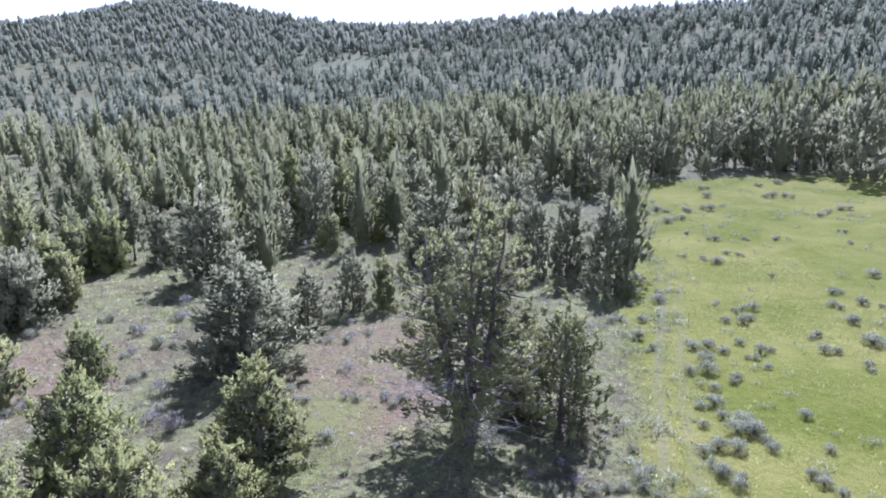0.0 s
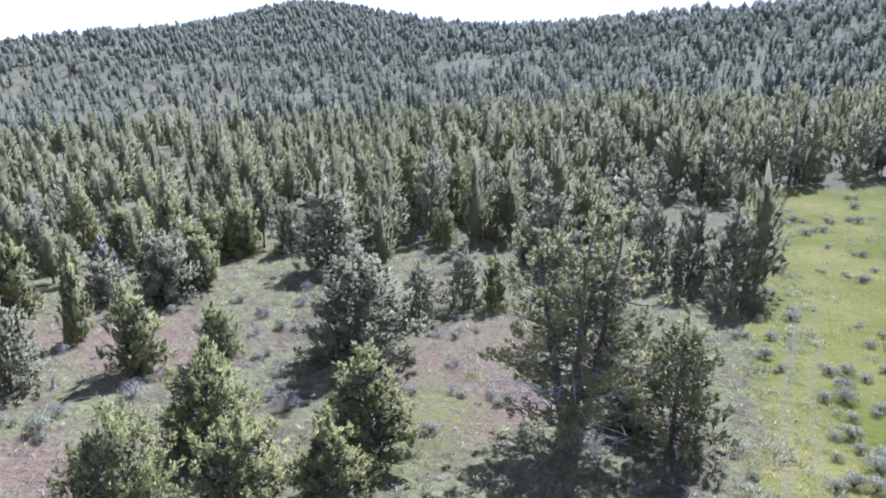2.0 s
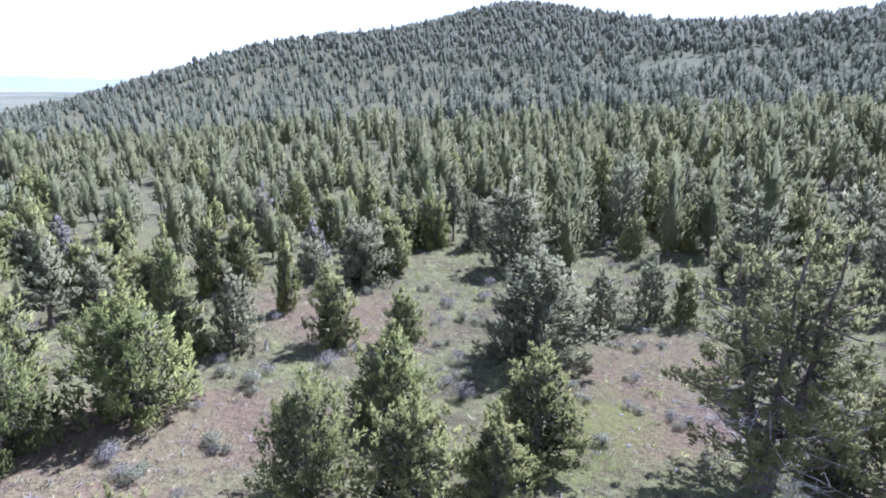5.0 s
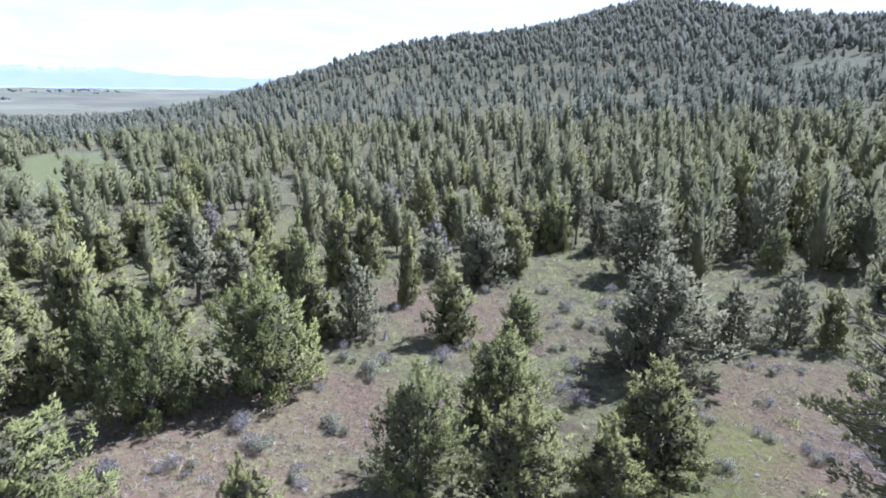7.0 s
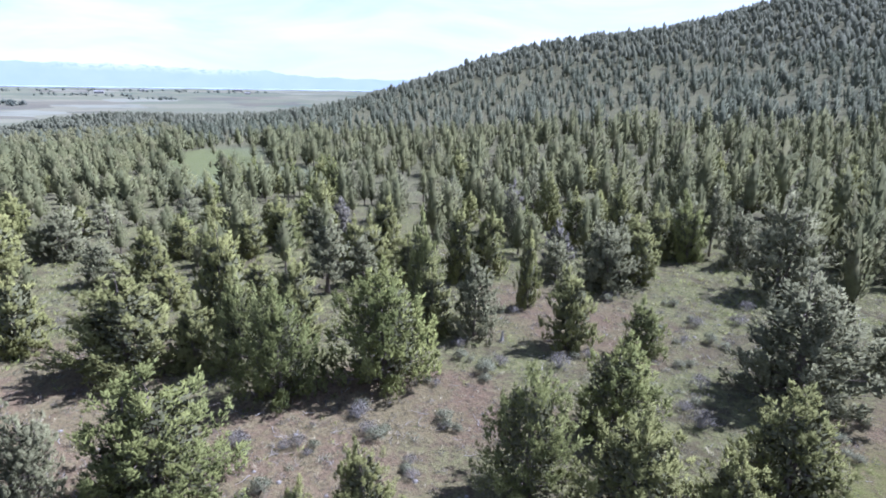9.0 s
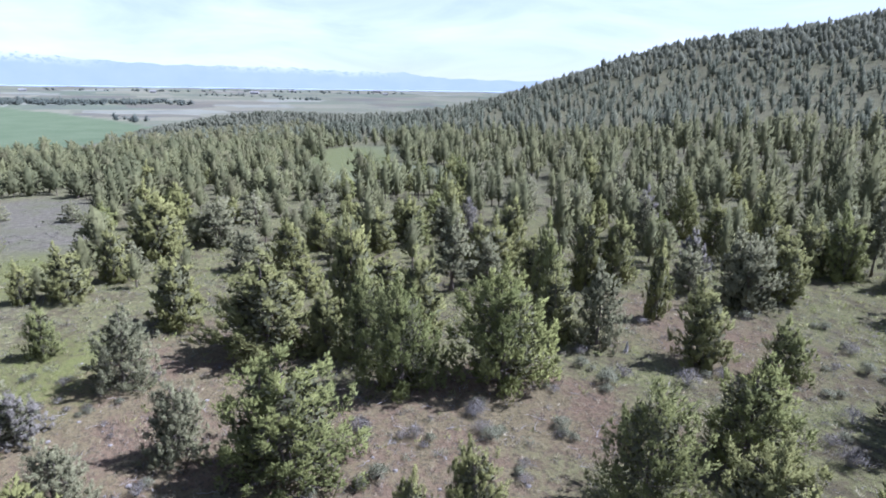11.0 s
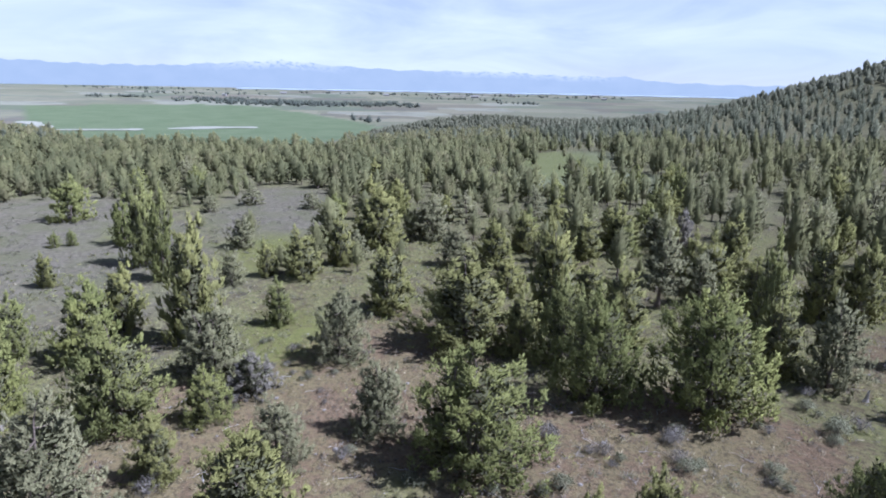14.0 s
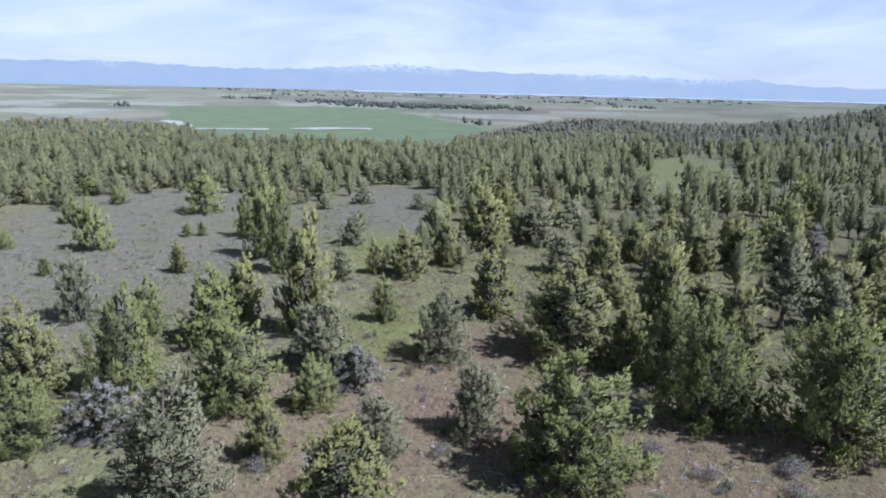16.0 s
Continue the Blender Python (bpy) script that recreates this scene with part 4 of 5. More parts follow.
def shade(v, foot, r, h, g):
    """Outward side of points of a crown that stands at foot."""
    q = (v - foot) / (r, r, h)
    q[:, 2] = 0.9 * (q[:, 2] - 0.42)
    return unit(unit(q) + np.array([0, 0, 0.5]) + g.normal(0, 0.16, q.shape))


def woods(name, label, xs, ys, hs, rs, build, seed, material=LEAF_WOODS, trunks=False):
    """Many junipers as one body of stuff: crowns and trunks."""
    g = np.random.default_rng(seed)
    kinds = far_variants(16, *build, seed)
    cv, cf, cn, tv, tf, tn, nv = [], [], [], [], [], 0, 0
    stub = np.array([(math.cos(q), math.sin(q)) for q in (0, 2.094, 4.189)])
    zs = ground_z(xs, ys)
    for x, y, z, h, r in zip(xs, ys, zs, hs, rs):
        v, f = kinds[int(g.integers(16))]
        turn = g.uniform(0, 6.283)
        c, s = math.cos(turn), math.sin(turn)
        rot = np.array([[c, s, 0], [-s, c, 0], [0, 0, 1]])
        foot = np.array([x, y, z])
        lift = g.uniform(0.02, 0.22)
        p = v @ rot * (r, r, h * (1 - lift)) + (0, 0, h * lift)
        cv.append(p + foot)
        cn.append(shade(p, np.zeros(3), r, h, g))
        cf.append(f + nv)
        nv += len(v)
        low = np.concatenate([stub * 0.022 * h + (x, y), stub * 0.012 * h + (x, y)])
        tv.append(np.column_stack([low, [z - 0.3] * 3 + [z + 0.4 * h] * 3]))
        tf += [(tn, tn + 1, tn + 4, tn + 3), (tn + 1, tn + 2, tn + 5, tn + 4), (tn + 2, tn, tn + 3, tn + 5)]
        tn += 6
    top = new(name)
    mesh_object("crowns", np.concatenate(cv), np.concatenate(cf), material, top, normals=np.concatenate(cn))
    if trunks:
        mesh_object("trunks", np.concatenate(tv), tf, BARK, top)
    tagged(top, label, "trees", kind="stuff")
    return top


def scatter(n, r0, r1, az0, az1, seed, keep):
    g = np.random.default_rng(seed)
    r = np.sqrt(g.uniform(r0 ** 2, r1 ** 2, n))
    a = np.radians(g.uniform(az0, az1, n))
    x, y = -np.sin(a) * r, np.cos(a) * r
    ok = g.random(n) < keep(x, y)
    return x[ok], y[ok], g


def spaced(xs, ys, gap, taken=()):
    """Drops points that crowd others, by a grid."""
    grid, out = set(), []
    cells = {(int(a // 4), int(b // 4)) for a, b, _ in taken}
    for i, (x, y) in enumerate(zip(xs, ys)):
        q = (int(x // gap), int(y // gap))
        if q in grid or (int(x // 4), int(y // 4)) in cells:
            continue
        grid.add(q)
        out.append(i)
    return np.array(out, int)


def plant(name, label, n, r0, r1, seed, gap, build, az0=-46, trunks=False, material=LEAF_WOODS):
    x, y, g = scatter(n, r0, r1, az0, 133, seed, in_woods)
    i = spaced(x, y, gap, placed)
    x, y = x[i], y[i]
    az = np.degrees(np.arctan2(-x, y))
    h = g.normal(1, 0.30, len(x)).clip(0.4, 1.8) * np.interp(az, [-40, 10, 30, 60, 90, 130], [8.8, 7.8, 6.4, 4.9, 3.7, 3.5]) * np.interp(np.hypot(x, y), [300, 600, 720], [1.0, 0.85, 0.75])
    r = h * g.uniform(0.16, 0.30, len(x)) * np.interp(az, [0, 60, 75, 100], [0.98, 1.05, 1.4, 1.7]) * np.interp(np.hypot(x, y), [250, 450], [1.0, 1.3])
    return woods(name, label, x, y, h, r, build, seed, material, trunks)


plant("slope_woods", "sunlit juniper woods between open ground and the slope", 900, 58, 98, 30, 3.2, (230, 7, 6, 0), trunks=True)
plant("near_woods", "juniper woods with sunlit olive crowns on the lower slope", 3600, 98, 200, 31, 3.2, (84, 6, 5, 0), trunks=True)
plant("hillside_woods", "dense juniper woods covering the hillside", 7400, 200, 420, 32, 3.8, (26, 6, 4, 0), trunks=True, material=LEAF_HAZED)
plant("ridge_woods", "distant juniper woods up to the skyline ridge", 46000, 420, 820, 33, 3.5, (0, 5, 3, 2), material=LEAF_HAZED)
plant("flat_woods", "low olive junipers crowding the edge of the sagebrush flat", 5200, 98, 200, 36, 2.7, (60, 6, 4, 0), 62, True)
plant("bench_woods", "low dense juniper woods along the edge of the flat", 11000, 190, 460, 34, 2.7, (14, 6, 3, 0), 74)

# tree rows and copses among the valley farms
vg = np.random.default_rng(44)
vx, vy = [], []
for ax, ay, bx, by, n, w in ((-2260, -515, -1945, -216, 190, 70), (-1945, -216, -2040, 98, 240, 60), (-2040, 98, -1880, 174, 24, 25), (-2340, -890, -2350, -720, 30, 20),
                             (-1290, -5, -1150, 60, 8, 14), (-2700, 300, -2600, 620, 26, 40), (-2900, -900, -2850, -400, 26, 30), (-3300, -300, -3200, 400, 40, 40), (-1560, -880, -1575, -840, 6, 10),
                             (-3400, 500, -3000, 1300, 50, 60), (-2300, 500, -2250, 700, 16, 16), (-3600, -1500, -3500, -500, 50, 60)):
    t = vg.random(n)
    vx += list(ax + (bx - ax) * t + vg.normal(0, w, n))
    vy += list(ay + (by - ay) * t + vg.normal(0, w, n))
vx, vy = np.array(vx), np.array(vy)
woods("valley_trees", "dark tree rows and copses between distant fields", vx, vy, vg.uniform(6, 15, len(vx)), vg.uniform(6, 12, len(vx)), (8, 6, 3, 12), 45, LEAF_COPSE)


# ---------------------------------------------------------------- farm buildings far out in the valley
def farmhouse(x, y, w, l, h, turn):
    house = new("farm_building")
    bm = bmesh.new()
    bmesh.ops.create_cube(bm, size=1, matrix=Matrix.Translation((0, 0, h / 2)) @ Matrix.Diagonal((l, w, h, 1)))
    data = bpy.data.meshes.new("wall")
    bm.to_mesh(data)
    bm.free()
    data.materials.append(FARM_WALL)
    new("wall", data).parent = house
    e, t = 0.6, 0.25
    v = [(-l / 2 - e, -w / 2 - e, h), (l / 2 + e, -w / 2 - e, h), (l / 2 + e, w / 2 + e, h), (-l / 2 - e, w / 2 + e, h), (-l / 2 - e, 0, h + w * 0.3), (l / 2 + e, 0, h + w * 0.3)]
    mesh_object("roof", np.array(v) + (0, 0, t), [(0, 1, 5, 4), (2, 3, 4, 5), (1, 2, 5), (3, 0, 4), (3, 2, 1, 0)], FARM_ROOF, house)
    house.matrix_basis = pose(x, y, float(ground_z(x, y)) - 0.2, 0, 0, turn)
    tagged(house, "pale farm building with metal roof among far fields", "building", "farm buildings")


farmhouse(-2950, 560, 16, 36, 7, 70)
farmhouse(-3050, 150, 14, 24, 6, 80)
farmhouse(-3100, -330, 15, 28, 6, 95)
farmhouse(-2700, -520, 10, 18, 5, 60)
farmhouse(-3300, 820, 15, 36, 6, 75)
farmhouse(-3350, 1300, 18, 42, 7, 60)
farmhouse(-2850, 1150, 12, 24, 5, 70)


# ---------------------------------------------------------------- sagebrush
def domes(p, g):
    """Outward sides on a low dome round the origin."""
    return unit(p * (1.0, 1.0, 0.8) + np.array([0, 0, 0.28]) + g.normal(0, 0.06, p.shape))


def make_sage(name, seed, leaf, n_sprays, per):
    """A low grey shrub, one metre across: twisted stems and tufts of small leaves."""
    g = np.random.default_rng(seed)
    wood, leaves, faces_out = [], [], []
    for i in range(n_sprays):
        a = i * 2.399 + g.uniform(-0.4, 0.4)
        rad = 0.5 * math.sqrt((i + 0.5) / n_sprays) * g.uniform(0.8, 1.15)
        top = 0.62 * (1 - 1.5 * (rad * rad)) * g.uniform(0.7, 1.15) + 0.06
        tip = np.array([math.cos(a) * rad, math.sin(a) * rad, top])
        knee = tip * np.array([0.45, 0.45, 0.5]) + g.normal(0, 0.03, 3)
        if i % 2 == 0:
            wood.append(tube([(0, 0, -0.03), knee, tip], [0.018, 0.011, 0.004], 3))
        base = tip + g.normal(0, 0.075, (per, 3)) - np.array([0, 0, 1]) * g.uniform(0, 0.22, (per, 1))
        base[:, 2] = np.maximum(base[:, 2], 0.02)
        way = unit(tip * np.array([1.0, 1.0, 0.7])) + np.array([0, 0, 0.5]) + g.normal(0, 0.4, (per, 3))
        leaves.append(blades(base, way, g.uniform(0.05, 0.11, per), g.uniform(0.024, 0.042, per) * (1.6 if leaf is SAGE_LEAF else 0.8), g, domes(base, g)))
        faces_out.append(np.repeat(domes(base, g), 3, 0))
    shrub = new(name)
    mesh_object("woody_base", *join(wood), BARK_DEAD if leaf is SAGE_DRY else BARK, shrub)
    mesh_object("foliage", *join(leaves), leaf, shrub, normals=np.concatenate(faces_out))
    return shrub


SHRUBS = []
shrub_turn = np.random.default_rng(77)


def sage(x, y, half, dry=False):
    """Plants a sagebrush of that half-width."""
    while len(SHRUBS) < 6:
        i = len(SHRUBS)
        SHRUBS.append([make_sage("sagebrush", 300 + i, SAGE_DRY if i > 2 else SAGE_LEAF, 38, 22), False])
    kind = int(shrub_turn.integers(3)) + (3 if dry else 0)
    s = 1.65 * half * shrub_turn.uniform(0.95, 1.15)
    m = Matrix.LocRotScale((x, y, float(ground_z(x, y))), Euler((0, 0, shrub_turn.uniform(0, 6.283))), (s, s * shrub_turn.uniform(0.85, 1.15), s * shrub_turn.uniform(0.75, 1.05)))
    first, used = SHRUBS[kind]
    shrub = copy_thing(first, m) if used else first
    shrub.matrix_basis = m
    SHRUBS[kind][1] = True
    in_meadow = meadow_mask(np.array([x]), np.array([y]))[0] > 0.5
    tagged(shrub, ("dry twiggy brownish sagebrush" if dry else "silvery grey-green sagebrush clump") + (" in the green meadow" if in_meadow else " on dry soil"), "shrub", "sagebrush")
    return shrub


sage(17.4, 37.9, 0.72)
sage(16.2, 37.9, 0.52)
sage(19.0, 41.8, 0.64)
sage(19.8, 41.1, 0.46)
sage(17.9, 41.6, 0.59)
sage(17.9, 42.5, 0.43)
sage(18.0, 39.6, 0.79)
sage(15.9, 30.3, 0.66)
sage(16.9, 30.5, 0.48)
sage(16.7, 31.4, 0.64)
sage(15.8, 32.0, 0.46)
sage(16.7, 30.2, 0.56)
sage(16.9, 29.3, 0.41)
sage(15.0, 28.4, 0.54)
sage(14.1, 28.6, 0.58)
sage(13.2, 28.2, 0.42)
sage(13.3, 26.3, 0.5)
sage(14.1, 26.0, 0.36)
sage(13.4, 26.6, 0.4)
sage(13.2, 27.2, 0.29)
sage(13.7, 25.4, 0.54)
sage(9.3, 26.2, 0.51)
sage(10.0, 26.6, 0.37)
sage(9.7, 28.6, 0.35)
sage(9.3, 25.4, 0.41)
sage(9.7, 24.8, 0.3)
sage(20.5, 32.0, 0.54)
sage(19.8, 28.5, 0.35)
sage(17.6, 26.3, 0.35)
sage(18.2, 26.3, 0.25)
sage(17.8, 25.6, 0.36)
sage(18.2, 24.9, 0.39)
sage(16.8, 28.5, 0.34)
sage(17.2, 28.9, 0.24)
sage(16.0, 33.5, 0.58)
sage(15.1, 33.3, 0.42)
sage(14.3, 31.0, 0.31)
sage(16.9, 35.6, 0.42)
sage(18.8, 36.9, 0.47)
sage(18.4, 36.3, 0.34)
sage(22.4, 41.0, 0.52)
sage(23.2, 41.2, 0.37)
sage(21.5, 39.9, 0.34)
sage(21.0, 40.1, 0.24)
sage(21.7, 42.7, 0.49)
sage(21.6, 38.4, 0.32)
sage(21.8, 38.9, 0.23)
sage(28.1, 44.0, 0.42)
sage(27.5, 43.6, 0.31)
sage(26.9, 41.0, 0.52)
sage(27.7, 40.8, 0.37)
sage(31.1, 42.2, 0.76)
sage(28.3, 38.4, 0.43)
sage(28.1, 37.7, 0.31)
sage(23.9, 46.9, 0.59)
sage(24.7, 47.5, 0.43)
sage(26.1, 49.8, 0.55)
sage(25.2, 49.8, 0.4)
sage(22.6, 47.2, 0.54)
sage(24.3, 49.0, 0.34)
sage(24.3, 49.6, 0.24)
sage(23.6, 51.2, 0.35)
sage(23.2, 50.8, 0.25)
sage(35.2, 53.8, 0.52)
sage(36.0, 53.8, 0.37)
sage(35.9, 50.8, 0.58)
sage(33.3, 50.6, 0.48)
sage(33.5, 49.8, 0.35)
sage(32.3, 46.3, 0.58)
sage(32.8, 47.1, 0.42)
sage(37.0, 49.9, 0.32)
sage(18.9, 52.1, 0.68)
sage(19.8, 54.1, 0.45)
sage(19.6, 54.7, 0.32)
sage(16.4, 52.0, 0.5)
sage(16.1, 51.2, 0.36)
sage(13.4, 47.0, 0.53)
sage(14.2, 47.4, 0.38)
sage(15.9, 47.2, 0.47)
sage(19.0, 59.2, 0.56)
sage(19.4, 58.4, 0.41)
sage(22.1, 66.3, 0.63)
sage(22.3, 67.3, 0.46)
sage(14.9, 41.6, 0.35)
sage(14.5, 41.2, 0.25)
sage(14.5, 43.5, 0.5)
sage(26.4, 66.3, 0.36)
sage(26.0, 66.7, 0.26)
sage(28.2, 65.7, 0.44)
sage(28.2, 65.0, 0.32)
sage(28.9, 63.9, 0.6)
sage(29.6, 64.6, 0.44)
sage(31.6, 67.5, 0.54)
sage(32.4, 66.4, 0.36)
sage(32.8, 66.0, 0.26)
sage(32.2, 58.6, 0.32)
sage(32.2, 59.1, 0.23)
sage(39.8, 72.7, 0.48)
sage(39.4, 72.1, 0.35)
sage(30.4, 76.2, 0.42)
sage(32.8, 73.2, 0.49)
sage(32.1, 73.6, 0.35)
sage(36.2, 73.2, 0.39)
sage(36.4, 72.6, 0.28)
sage(50.8, 82.7, 0.55)
sage(51.2, 83.5, 0.4)
sage(53.1, 84.7, 0.53)
sage(55.8, 86.3, 0.68)
sage(56.8, 85.9, 0.49)
sage(48.9, 74.2, 0.4)
sage(48.6, 74.8, 0.29)
sage(46.7, 69.7, 0.37)
sage(46.5, 69.1, 0.27)
sage(41.8, 58.2, 0.75)
sage(50.7, 95.1, 0.72)
sage(49.6, 95.3, 0.52)
sage(52.5, 94.9, 0.72)
sage(53.2, 94.0, 0.52)
sage(56.7, 105.1, 0.72)
sage(56.7, 106.2, 0.52)
sage(41.4, 97.1, 0.85)
sage(42.6, 102.6, 0.72)
sage(43.7, 102.6, 0.52)
sage(38.5, 88.6, 0.72)
sage(37.7, 89.4, 0.52)
sage(35.0, 89.0, 0.71)
sage(35.2, 87.9, 0.51)
sage(30.1, 82.3, 0.85)
sage(32.6, 83.9, 0.72)
sage(31.5, 83.7, 0.52)
sage(31.0, 89.2, 0.72)
sage(32.0, 88.6, 0.52)
sage(52.9, 103.8, 0.55)
sage(52.7, 104.6, 0.4)
sage(6.2, 25.9, 0.45, True)
sage(6.9, 25.3, 0.45)
sage(7.6, 25.5, 0.33)
sage(4.9, 25.3, 0.42)
sage(4.3, 25.5, 0.3)
sage(5.9, 27.5, 0.4, True)
sage(6.1, 26.9, 0.29)
sage(4.1, 26.6, 0.42, True)
sage(8.4, 25.5, 0.34)
sage(8.0, 25.3, 0.24)
sage(-28.5, 10.0, 0.53, True)
sage(-27.7, 9.8, 0.38)
sage(-27.5, 16.3, 0.58, True)
sage(-28.1, 17.1, 0.42)
sage(-25.0, 15.9, 0.59)
sage(-26.7, 12.3, 0.51, True)
sage(-26.1, 12.9, 0.37)
sage(-21.0, 15.4, 0.42, True)
sage(-21.6, 15.4, 0.3)
sage(-27.1, 25.8, 0.72)
sage(-26.3, 25.0, 0.52)
sage(-24.8, 30.3, 0.85, True)
sage(-24.7, 33.2, 0.58, True)
sage(-25.3, 32.5, 0.42)
sage(-20.7, 42.3, 0.63)
sage(-19.7, 42.5, 0.46)
sage(-23.1, 44.5, 0.61, True)
sage(-23.9, 45.1, 0.44)
sage(-17.4, 35.0, 0.76, True)
sage(-20.0, 37.0, 0.47)
sage(-19.6, 37.6, 0.34)
sage(-6.3, 38.4, 0.44, True)
sage(-6.9, 38.2, 0.32)
sage(-6.0, 34.7, 0.48, True)
sage(-5.3, 34.3, 0.35)
sage(-6.3, 29.7, 0.52)
sage(-7.0, 43.7, 0.48, True)
sage(-7.2, 43.0, 0.35)
sage(-23.6, 19.5, 0.44, True)
sage(-23.0, 19.9, 0.32)
sage(-8.3, 34.1, 0.42)
sage(-8.9, 34.3, 0.3)
sage(-15.0, 30.8, 0.73, True)
sage(-16.6, 31.8, 0.55, True)
sage(-16.4, 32.7, 0.4)
sage(-26.8, 47.4, 0.52)
sage(-27.4, 46.9, 0.37)
sage(-25.2, 41.6, 0.53, True)
sage(-24.4, 41.6, 0.38)
sage(-22.6, 51.7, 0.71, True)
sage(-5.7, 44.8, 0.32)
sage(-5.7, 44.3, 0.23)
sage(-7.6, 46.7, 0.46, True)
sage(-7.1, 47.3, 0.33)
sage(-8.5, 43.2, 0.44, True)
sage(-9.2, 43.2, 0.32)
sage(-9.6, 35.4, 0.45)
sage(-3.5, 34.3, 0.42, True)
sage(-3.7, 34.9, 0.31)
sage(-2.6, 34.1, 0.45, True)
sage(-3.0, 33.5, 0.33)
sage(-30.0, 26.1, 0.5)
sage(-29.2, 26.3, 0.36)
sage(-33.9, 35.1, 0.55, True)
sage(-31.7, 45.1, 0.72, True)
sage(-31.3, 44.0, 0.52)
sage(-18.7, 29.2, 0.35)
sage(-18.5, 29.7, 0.25)
sage(-27.8, 22.2, 0.4, True)
sage(-28.4, 22.0, 0.29)
sage(-21.3, 47.7, 0.74, True)
sage(-16.9, 42.4, 0.43)
sage(-17.3, 43.0, 0.31)
sage(-22.1, 41.1, 0.45, True)
sage(-22.3, 40.4, 0.32)
sage(-14.0, 63.9, 0.55, True)
sage(-13.3, 64.5, 0.4)
sage(-12.9, 72.1, 0.85)
sage(-7.7, 77.3, 0.69, True)
sage(-7.0, 76.5, 0.5)
sage(-16.3, 71.4, 0.62, True)
sage(-16.3, 72.4, 0.45)
sage(-9.8, 78.0, 0.72)
sage(-10.6, 77.2, 0.52)
sage(-28.8, 10.0, 0.73, True)
sage(-27.6, 16.5, 0.65, True)
sage(-28.4, 17.1, 0.47)
sage(-24.2, 9.2, 0.61)
sage(-24.0, 8.2, 0.44)
sage(-25.8, 15.9, 0.56, True)
sage(-25.3, 16.7, 0.41)
sage(-26.9, 11.6, 0.36, True)
sage(-24.4, 20.1, 0.55)
sage(-23.6, 19.7, 0.4)
sage(-31.8, 27.4, 0.6, True)
sage(-32.1, 28.3, 0.44)
sage(-27.5, 27.5, 0.7, True)
sage(-27.9, 26.5, 0.5)
sage(-24.3, 6.0, 0.4)
sage(-25.7, 12.3, 0.3, True)
sage(-22.1, 16.1, 0.42, True)
sage(-21.7, 15.5, 0.31)
sage(-25.6, 2.3, 0.41)
sage(-25.4, 2.9, 0.3)
sage(-27.9, -0.9, 0.46, True)
sage(-38.6, -5.7, 0.4, True)
sage(-38.0, -5.7, 0.29)
sage(-42.9, -6.7, 0.38)
sage(-43.3, -6.3, 0.28)
sage(-33.6, -2.0, 0.26, True)
sage(-37.6, -3.2, 0.29, True)
sage(-30.1, -21.2, 0.72)
sage(-31.2, -21.2, 0.52)
sage(-27.9, -19.7, 0.62, True)
sage(-27.1, -20.3, 0.45)
sage(-27.6, -18.9, 0.5, True)
sage(-27.6, -18.1, 0.36)
sage(-36.6, -7.3, 0.68)
sage(-34.5, -7.3, 0.45, True)
sage(-33.8, -7.1, 0.32)
sage(-41.4, -4.6, 0.47, True)
sage(-42.0, -4.2, 0.34)
sage(-37.1, -3.1, 0.32)
sage(-36.9, -3.6, 0.23)
sage(-26.0, -9.5, 0.69, True)
sage(-25.4, -18.4, 0.34, True)
sage(-39.2, -7.9, 0.55)
sage(-38.4, -8.3, 0.4)
sage(-35.1, -2.3, 0.26, True)
sage(-37.8, -4.2, 0.29, True)
sage(-37.5, -1.5, 0.28)
sage(-39.1, -4.7, 0.3, True)
sage(-38.1, -6.5, 0.29, True)
sage(-28.4, -0.5, 0.39)
sage(-47.6, -8.0, 0.31, True)
for first, used in SHRUBS:
    if not used:
        for piece in list(first.children_recursive) + [first]:
            bpy.data.objects.remove(piece)


def tufts(name, label, category, xs, ys, size, n_blades, long, wide, spread, material, seed, rise=0.6):
    """Many little plants as one object: each a bunch of blades."""
    g = np.random.default_rng(seed)
    n = len(xs)
    size = np.asarray(size) * np.ones(n)
    zs = ground_z(xs, ys)
    rep = np.repeat(np.arange(n), n_blades)
    off = g.normal(0, spread, (n * n_blades, 3)) * size[rep][:, None]
    off[:, 2] = np.abs(off[:, 2]) * rise
    base = np.stack([xs, ys, zs], 1)[rep] + off
    way = np.concatenate([off[:, :2] / (spread * size[rep][:, None]) * 0.5, np.ones((n * n_blades, 1)) * 0.8], 1) + g.normal(0, 0.35, (n * n_blades, 3))
    way[:, 2] = np.abs(way[:, 2])
    face = unit(off * (1, 1, 0.8) / size[rep][:, None] + np.array([0, 0, 1.1 * spread]))
    v, f = blades(base, way, long * size[rep] * g.uniform(0.7, 1.3, len(rep)), wide * size[rep] * g.uniform(0.7, 1.3, len(rep)), g, face)
    ob = mesh_object(name, v, f, material, normals=np.repeat(face, 3, 0))
    return tagged(ob, label, category, kind="stuff")


def shrub_cover(x, y):
    """Where loose sagebrush grows."""
    m = meadow_mask(x, y)
    margin = smooth((x - (6.5 + 0.262 * (np.maximum(y, 8) - 25))) / 3) * smooth((13.5 + 0.30 * (y - 25) - x) / 3) * smooth((y - 15) / 10)
    far_end = smooth((y - 78 + 0.35 * (x - 40)) / 16) * m
    return np.clip(0.10 * m + 0.75 * margin + 0.55 * far_end + (1 - m) * (0.5 + 0.3 * wobble(x, y, 6)), 0, 1)


